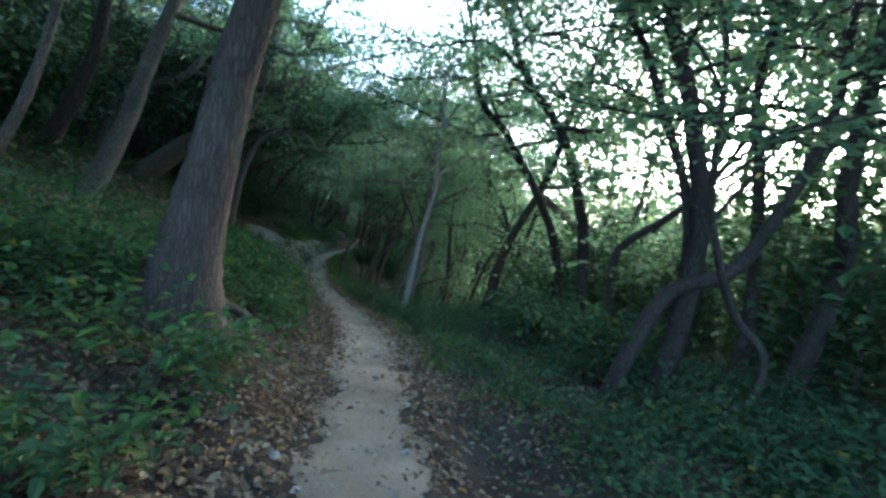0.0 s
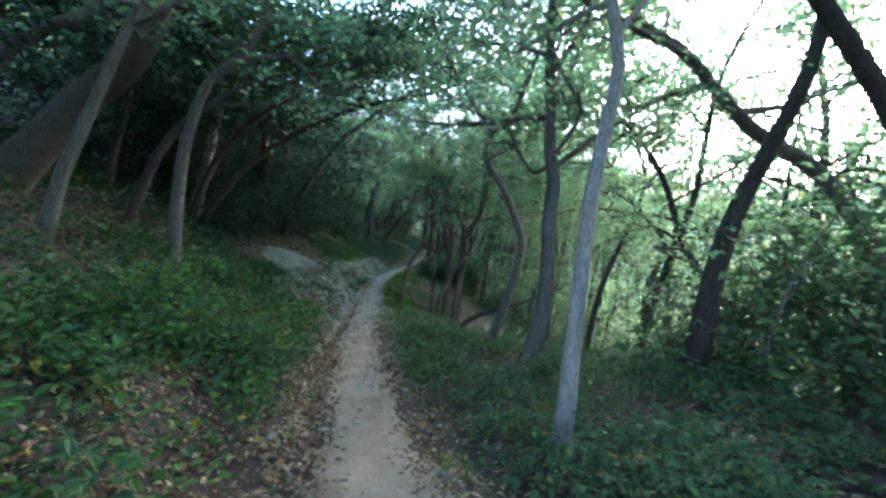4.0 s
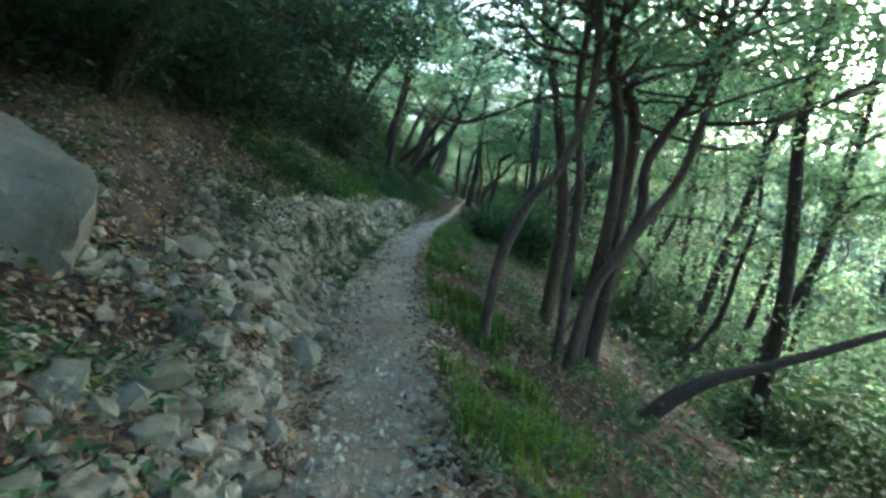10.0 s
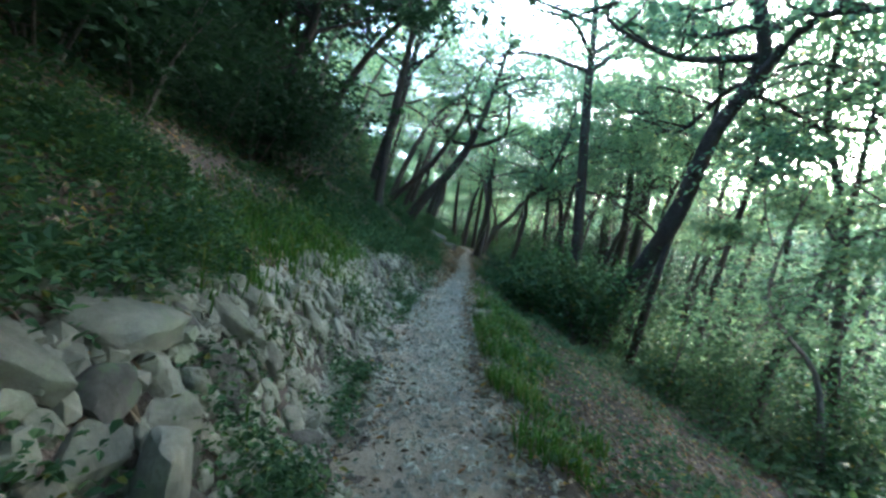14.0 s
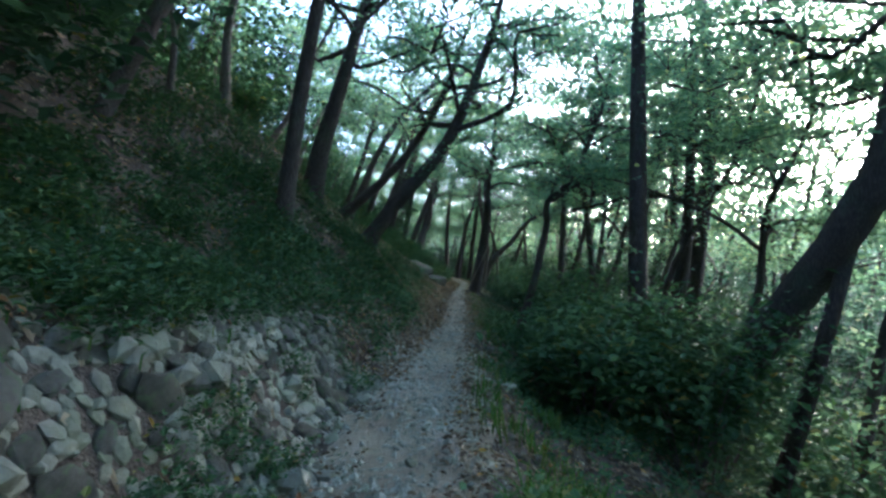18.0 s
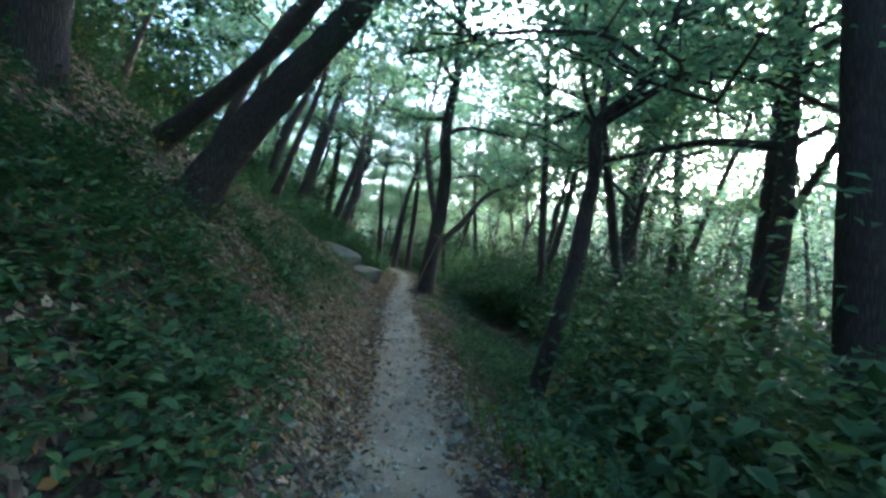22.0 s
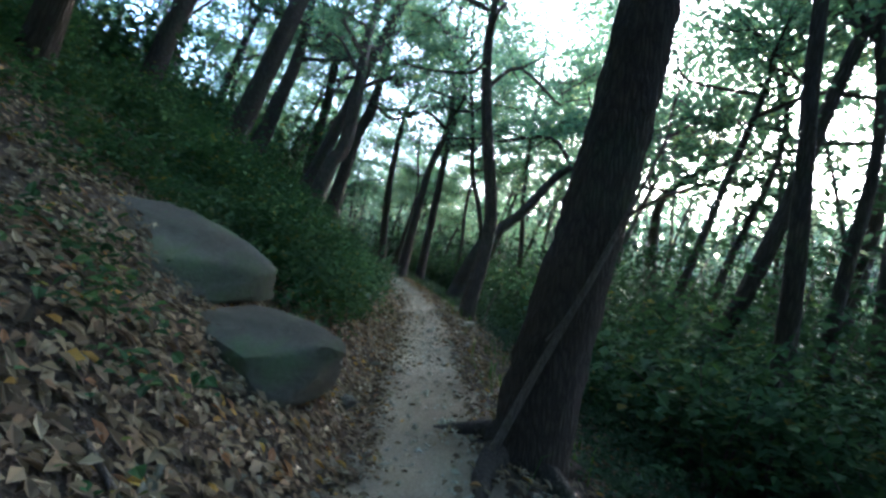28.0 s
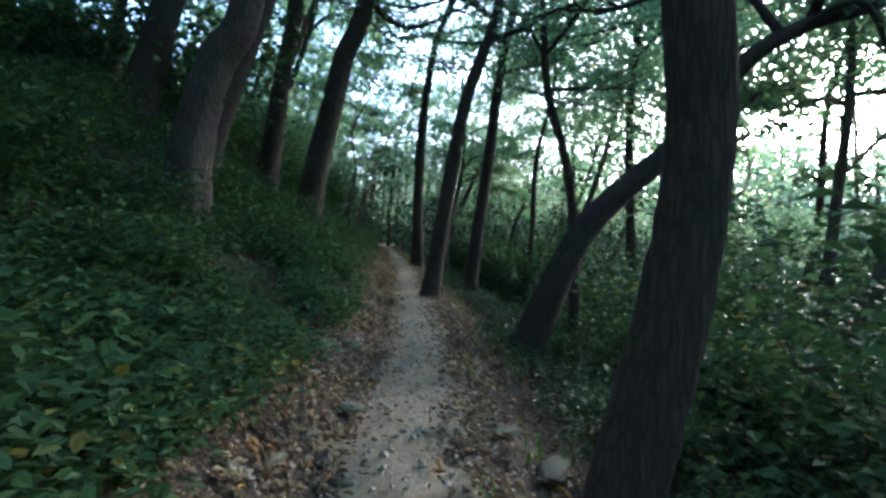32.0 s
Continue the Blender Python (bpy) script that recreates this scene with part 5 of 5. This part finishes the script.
gravel("gravel", "loose grey stone chips on the path", 34000, -0.9, 0.75,
       lambda y, s: band(y, (-6, 0.05), (14, 0.15), (18, 0.7), (21, 1.6), (38, 1.5), (41, 0.5), (44, 0.2), (84, 0.25)), 51, 0.016, GRIT)
gravel("gravel", "scree of grey stones on the uphill bank", 8000, -3.2, -0.5,
       lambda y, s: band(y, (-6, 0.0), (13, 0.1), (16, 1.0), (23, 1.6), (28, 1.0), (31, 0.6), (37, 0.4), (40, 0.1), (84, 0.05)) * np.clip(1.5 + s * 0.4, 0.1, 1), 52, 0.035, ROCK)


def blades(name, label, n, lo, hi, weight, seed, tall):
    rs = np.random.RandomState(seed)
    x, y, s = scatter(n, rs, lo, hi, weight)
    n = len(x)
    z = land(x, y)
    az, h, w = rs.uniform(0, 6.28, n), tall * rs.uniform(0.4, 1.2, n), 0.005 * rs.uniform(0.7, 1.6, n)
    droop = rs.uniform(0.2, 0.9, n) * h
    p = np.stack([x, y, z], -1)
    d = np.stack([np.cos(az), np.sin(az), 0 * az], -1)
    q = np.stack([-np.sin(az), np.cos(az), 0 * az], -1) * w[:, None]
    up = np.array([0, 0, 1.0])
    mid = p + d * (droop * 0.35)[:, None] + up * (0.65 * h)[:, None]
    tip = p + d * droop[:, None] + up * (0.8 * h)[:, None]
    v = np.stack([p - q, p + q, mid + q, mid - q, tip], 1).reshape(-1, 3)
    k = np.arange(n)[:, None] * 5
    f = np.concatenate([k + [0, 1, 2], k + [0, 2, 3], k + [3, 2, 4]])
    return tagged(new(name, fill_mesh(name, v, f, GRASS)), label, "grass", kind="stuff")


blades("grass", "bright green grass above the stones", 9000, -2.7, -1.25,
       lambda y, s: band(y, (26.5, 0.0), (28, 1.4), (32, 1.5), (34, 0.4), (37, 0.0)), 61, 0.2)
blades("grass", "bright green mound of long grass over the wall", 42000, -2.6, -1.0,
       lambda y, s: 8 * np.exp(-((y - 29.3) / 1.3) ** 2 - ((s + 1.6) / 0.36) ** 2), 63, 0.24)
blades("grass", "green grass tufts on the lower path edge", 21000, 0.5, 1.6,
       lambda y, s: band(y, (14, 0.1), (20, 0.5), (24, 1.6), (33, 1.5), (36, 0.3), (44, 0.05)) * np.clip(-0.05 + 1.9 * lumps(trail_x(y) + s, y, 0.6, 2.5), 0, 1.5), 62, 0.25)


# ---------------------------------------------------------------- stones
def stone_mesh(name, rs, material, sub=2, flat=(1, 0.8, 0.6), cut=5, fuzz=0.06):
    """A block of stone: a ball cut by planes into facets, then worn."""
    bm = bmesh.new()
    bmesh.ops.create_icosphere(bm, subdivisions=sub, radius=1.0)
    planes = [(Vector(rs.normal(0, 1, 3)).normalized(), rs.uniform(0.62, 0.9)) for _ in range(cut)]
    planes += [(Vector([sg * (k == i) + rs.normal(0, 0.12) for k in range(3)]).normalized(), rs.uniform(0.5, 0.66)) for i in range(3) for sg in (-1, 1)]
    for v in bm.verts:
        for nrm, d in planes:
            over = v.co.dot(nrm) - d
            if over > 0:
                v.co -= nrm * over * 0.95
        v.co += v.co.normalized() * fuzz * noise.noise(v.co * 2.3 + Vector((flat[1] * 9, 3.1, 0)))
        v.co = Vector((v.co.x * flat[0], v.co.y * flat[1], v.co.z * flat[2]))
    me = bpy.data.meshes.new(name)
    bm.to_mesh(me)
    bm.free()
    me.materials.append(material)
    if cut > 10:
        me.polygons.foreach_set("use_smooth", [True] * len(me.polygons))
        me.set_sharp_from_angle(angle=radians(24))
    return me


def worn_stone(name, rs, material, half, sub=2, square=4.5, fuzz=0.05, cuts=()):
    """A worn block: a rounded box, knocked out of square, with broken faces (cuts: a direction and how far out it lies)."""
    bm = bmesh.new()
    bmesh.ops.create_icosphere(bm, subdivisions=sub, radius=1.0)
    planes = [(Vector(d).normalized(), k) for d, k in cuts] or [(Vector((*rs.normal(0, 1, 2), 0.35 * rs.normal())).normalized(), rs.uniform(0.72, 0.95)) for _ in range(4)]
    skew = rs.normal(0, 0.16, 4)
    shift = Vector(rs.uniform(-9, 9, 3))
    for v in bm.verts:
        p = v.co.copy()
        v.co = p / (abs(p.x) ** square + abs(p.y) ** square + abs(p.z) ** square) ** (1 / square)
        for nrm, d in planes:
            over = v.co.dot(nrm) - d
            if over > 0:
                v.co -= nrm * over * 0.92
        x, y, z = v.co
        v.co = Vector((x + skew[0] * y + skew[1] * z * 0.5, y + skew[2] * x, z * (1 + skew[3] * x)))
        q = v.co + shift
        v.co += p * (fuzz * noise.noise(q * 1.6) + 0.45 * fuzz * noise.noise(q * 4.1) + 0.25 * fuzz * noise.noise(q * 9.0))
        v.co = Vector((v.co.x * half[0], v.co.y * half[1], v.co.z * half[2]))
    me = bpy.data.meshes.new(name)
    bm.to_mesh(me)
    bm.free()
    me.materials.append(material)
    me.polygons.foreach_set("use_smooth", [True] * len(me.polygons))
    me.set_sharp_from_angle(angle=radians(30))
    return me


STONES = [worn_stone("stone", np.random.RandomState(300 + i), ROCK if i % 3 else ROCK_DARK, (0.8, 0.5 + 0.05 * (i % 4), 0.3 + 0.05 * (i % 5)), 2, 4.6, 0.08) for i in range(12)]


def rock(x, y, size, label, group="", mesh=None, turn=0.0, sink=0.3, squash=(1, 1, 1), tilt=(0, 0), name="rock"):
    ob = new(name, mesh or STONES[int(abs(x * 7 + y * 13)) % 12])
    ob.matrix_basis = (Matrix.Translation((x, y, float(land(x, y)) + size * squash[2] * (0.55 - sink)))
                       @ Euler((radians(tilt[0]), radians(tilt[1]), radians(turn))).to_matrix().to_4x4() @ Matrix.Diagonal((size * squash[0], size * squash[1], size * squash[2], 1)))
    return tagged(ob, label, "rock", group)


boulder = new("boulder", worn_stone("boulder", np.random.RandomState(7), ROCK, (1.86, 0.8, 0.95), 5, 4.5, 0.15,
                                    [((0.62, -0.25, 0.75), 0.72), ((1, -0.15, 0.1), 0.86), ((-0.15, -0.3, 1), 0.8), ((-0.1, -1, 0.3), 0.8), ((0.5, -0.8, 0.1), 0.86), ((-0.6, -0.4, 0.75), 0.82)]))
boulder.matrix_basis = pose(-9.22, 19.82, 1.02, 0, 5, -4)
tagged(boulder, "big pale angular boulder beside the path", "rock")
rock(-6.3, 19.9, 0.2, "pale flat stone beside the path", "stones along the path", turn=20, sink=0.2)
rock(-6.1, 20.05, 0.15, "pale flat stone beside the path", "stones along the path", turn=70, sink=0.2)
for x, y, z, half, turn, tilt, words in ((-10.8, 50.35, 0.72, (0.44, 0.3, 0.2), -12, (6, 9), "flat grey slab at the path edge"), (-11.62, 50.75, 1.22, (0.6, 0.38, 0.24), -8, (8, 14), "weathered grey slab leaning on the bank")):
    slab = new("slab", worn_stone("slab", np.random.RandomState(int(-x)), ROCK_DARK, half, 4, 5.5, 0.05, [((1, -0.4, 0.3), 0.95), ((0.5, 1, 0), 1.0), ((-1, 0.3, 0.2), 0.95), ((0.2, -0.3, 1), 0.92)]))
    slab.matrix_basis = pose(x, y, z, tilt[0], tilt[1], turn)
    tagged(slab, words, "rock")


for x, y, size, turn in ((-9.79, 39.72, 0.15, 20), (-9.71, 39.95, 0.13, 80), (-9.61, 40.3, 0.14, 40), (-9.9, 40.15, 0.17, 120), (-9.37, 55.44, 0.17, 30), (-9.55, 54.1, 0.1, 10),
                         (-9.46, 53.35, 0.13, 75), (-9.5, 55.08, 0.12, 140), (-10.18, 52.29, 0.07, 50), (-10.37, 52.02, 0.07, 15), (-7.45, 33.0, 0.18, 65), (-7.5, 25.6, 0.2, 100),
                         (-9.55, 57.8, 0.2, 70), (-9.85, 58.05, 0.11, 20), (-11.0, 57.48, 0.08, 30), (-10.85, 57.36, 0.1, 85), (-10.68, 57.2, 0.09, 10), (-11.02, 57.14, 0.09, 60),
                         (-7.7, 45.8, 0.14, 40), (-9.55, 56.3, 0.12, 95)):
    rock(x, y, size, "flat grey stone bedded at the path edge", "stones along the path", turn=turn, sink=0.25, squash=(1.1, 0.9, 0.7))


def loose_rocks():
    rs = np.random.RandomState(71)
    for _ in range(90):
        y = rs.choice([rs.uniform(17.5, 24), rs.uniform(24, 38), rs.uniform(0, 17), rs.uniform(38, 64)], p=[0.4, 0.3, 0.08, 0.22])
        half = float(trail_half(y))
        s = -half - rs.exponential(0.5) - 0.1 if rs.rand() < 0.65 else half + rs.exponential(0.25) + 0.05
        size = min((0.085 if s < 0 else 0.055) * math.exp(rs.normal(0, 0.45)) + 0.035, 0.16)
        rock(float(trail_x(y)) + s, y, size, "loose grey stone beside the footpath", "stones along the path", turn=rs.uniform(0, 360))


loose_rocks()


def stone_bank():
    """The rough dry-stone wall that holds the bank: flat stones bedded against its face, each one a part, and small ones packed between."""
    root = thing("dry_stone_wall", "rough low dry-stone wall of flat grey stones", "stone wall")
    rs = np.random.RandomState(81)
    laid = []

    def lay(x, y, size, mesh, hold):
        g = slope_of(np.array([x]), np.array([y]))[0]
        up = Vector((-g[0], -g[1], 1.0)).normalized()
        m = up.to_track_quat("Z", "Y").to_matrix().to_4x4() @ Euler((rs.normal(0, 0.12), rs.normal(0, 0.12), rs.uniform(0, 6.28))).to_matrix().to_4x4()
        return Matrix.Translation(Vector((x, y, float(land(x, y)))) + up * size * hold) @ m @ Matrix.Diagonal((size * 1.25, size * 1.25, size * 0.95, 1))

    def spot(big):
        y = 21.3 + 15.2 * rs.rand() ** 1.15
        u = float(wall_foot(y)) + rs.uniform(-0.16, 0.95 if y < 25 else 0.62)
        size = 0.085 + 0.09 * rs.rand() ** 2 if big else rs.uniform(0.045, 0.085)
        return float(trail_x(y)) - (float(trail_half(y)) + 0.15 + u), y, size

    def free(x, y, z, size, near):
        d = np.array(laid[-4000:])
        return not ((d[:, 0] - x) ** 2 + (d[:, 1] - y) ** 2 + (d[:, 2] - z) ** 2 < (near * (size + d[:, 3])) ** 2).any()

    for x, y, size in ((-8.33, 26.35, 0.23), (-8.2, 25.85, 0.17), (-8.38, 27.1, 0.16), (-8.2, 24.9, 0.19), (-8.5, 26.75, 0.17)):
        laid.append((x, y, float(land(x, y)), size))
    for x, y, z, size in list(laid):
        ob = new("stone", STONES[1])
        ob.parent = root
        ob.matrix_basis = lay(x, y, size, ob, 0.1)
    for _ in range(9000):
        x, y, size = spot(True)
        z = float(land(x, y))
        if len(laid) < 298 and free(x, y, z, size, 0.62):
            laid.append((x, y, z, size))
            ob = new("stone", STONES[rs.randint(12) if y < 32 else 3 * rs.randint(4)])
            ob.parent = root
            ob.matrix_basis = lay(x, y, size, ob, 0.12)
    chips, fill = [], []
    for i in range(8):
        me = worn_stone("chip", np.random.RandomState(340 + i), ROCK, (0.8, 0.6, 0.42), 1, 4.6, 0.08)
        chips.append((np.array([w.co[:] for w in me.vertices]), np.array([p.vertices[:] for p in me.polygons])))
        bpy.data.meshes.remove(me)
    for _ in range(9000):
        x, y, size = spot(False)
        z = float(land(x, y))
        if free(x, y, z, size, 0.6):
            laid.append((x, y, z, size))
            v, f = chips[rs.randint(8)]
            m = np.array(lay(x, y, size, None, 0.05))
            fill.append((v @ m[:3, :3].T + m[:3, 3], f))
    v, f = joined(fill)
    small = new("small_stones", fill_mesh("small_stones", v, f, ROCK))
    small.parent = root
    tagged(small, kind="stuff")
    slab = new("stone", worn_stone("upright_stone", np.random.RandomState(5), ROCK, (0.14, 0.08, 0.33), 3, 5.0, 0.05))
    slab.parent = tagged(root)
    slab.matrix_basis = pose(-8.0, 26.2, 0.4, -6, 24, -60)


stone_bank()


def rubble(name, label, n, lo, hi, weight, seed, size, y0=15, y1=39):
    """Broken stone lying too thick to count."""
    rs = np.random.RandomState(seed)
    x, y, s = scatter(n, rs, lo, hi, weight, y0, y1)
    shapes = []
    for i in range(6):
        me = stone_mesh("chip", np.random.RandomState(500 + i), ROCK, 1, (1, 0.8, 0.62), 7)
        v = np.array([w.co[:] for w in me.vertices])
        shapes.append((v, np.array([p.vertices[:] for p in me.polygons])))
        bpy.data.meshes.remove(me)
    z = tread(x, y)
    out = []
    for i in range(len(x)):
        v, f = shapes[rs.randint(6)]
        turn = np.array(Euler((rs.normal(0, 0.4), rs.normal(0.3, 0.4), rs.uniform(0, 6.28))).to_matrix())
        out.append((v @ turn.T * (size * math.exp(rs.normal(0, 0.38))) + [x[i], y[i], z[i] + 0.01], f))
    v, f = joined(out)
    return tagged(new(name, fill_mesh(name, v, f, ROCK)), label, "rubble", kind="stuff")


rubble("rubble", "broken grey stones heaped along the bank", 3600, -2.6, -0.5,
       lambda y, s: band(y, (15, 0.3), (17, 1.0), (20, 1.6), (24, 1.6), (30, 1.0), (33, 1.4), (35.5, 1.3), (36.8, 0.4), (38.5, 0.0)) * np.clip(1.9 + 0.75 * s, 0.05, 1) * np.where((y > 24) & (y < 30) & (s < -1.6), 0.12, 1.0), 91, 0.075)
rubble("rubble", "grey stones edging the gravel path", 1900, -0.85, 0.85,
       lambda y, s: band(y, (15, 0.05), (19, 0.6), (22, 1.5), (38, 1.5), (41, 0.4), (46, 0.15), (84, 0.15)) * np.where(np.abs(s) > 0.3, 1.0, 0.22), 92, 0.038, -6, 70)


# ---------------------------------------------------------------- dead wood
def branch(points, r, label, name="fallen_branch", material=None):
    """A dead branch through points, with a fork."""
    rs = np.random.RandomState(int(abs(points[0][0] * 31 + points[0][1] * 17)) % 1000)
    p = np.array(points, float)
    line = spline(p, 5)
    root = thing(name, label, "branch")
    v, f = tube(line, np.linspace(r, r * 0.35, len(line)), 8, 0.08, rs)
    child("stem", fill_mesh("stem", v, f, material or TWIG, True), root)
    for k in (0.45, 0.7):
        a = line[int(len(line) * k)]
        b = a + rs.normal(0, 0.3, 3) * np.linalg.norm(p[-1] - p[0]) * 0.4 + [0, 0, 0.12]
        v, f = tube(np.array([a, (a + b) / 2 + rs.normal(0, 0.04, 3), b]), [r * 0.5, r * 0.35, 0.006], 5)
        child("twig", fill_mesh("twig", v, f, material or TWIG, True), root)
    return root


branch([(-3.35, 23.59, -1.41), (-2.52, 23.94, -0.89), (-1.29, 24.36, -0.58), (0.65, 24.92, 0.01)], 0.11, "dark dead branch propped across the slope", material=BARK_DARK)
branch([(-4.23, 24.44, -0.74), (-3.82, 24.52, -0.16), (-3.61, 24.66, 0.32), (-3.34, 24.81, 0.90)], 0.030, "bleached dead branch among the stems")
branch([(-11.35, 27.61, 2.32), (-10.84, 27.71, 2.43), (-10.34, 27.81, 2.66)], 0.025, "thin dry branch lying on the bank")
branch([(-9.06, 55.94, 0.19), (-8.96, 55.95, 0.53), (-8.78, 55.95, 0.88)], 0.015, "thin dry stalk beside the path")
branch([(-7.23, 45.58, -0.27), (-7.29, 45.58, -0.07), (-7.33, 45.58, 0.09)], 0.020, "thin dry stalk beside the path")




branch([(-9.5, 50.2, 0.04), (-9.2, 50.2, 0.72), (-8.93, 50.2, 1.28), (-8.68, 50.24, 1.8), (-8.5, 50.28, 2.2)], 0.03, "pale dead branch leaning on the twisted oak", "dead_branch")


def sticks():
    rs = np.random.RandomState(95)
    x, y, s = scatter(260, rs, -4.5, 4.5, lambda y, s: (np.abs(s) > 0.4) * 1.0)
    out = []
    for i in range(len(x)):
        ln, az = rs.uniform(0.2, 0.8), rs.uniform(0, 6.28)
        t = np.linspace(-0.5, 0.5, 4)
        bx, by = x[i] + math.cos(az) * ln * t + rs.normal(0, 0.02, 4), y[i] + math.sin(az) * ln * t + rs.normal(0, 0.02, 4)
        out.append(tube(np.stack([bx, by, land(bx, by) + 0.03 + np.abs(rs.normal(0, 0.03))], -1), np.linspace(0.012, 0.004, 4) * rs.uniform(0.6, 1.4), 4))
    v, f = joined(out)
    tagged(new("twigs", fill_mesh("twigs", v, f, TWIG, True)), "dry twigs scattered over the leaf litter", "twigs", kind="stuff")


sticks()
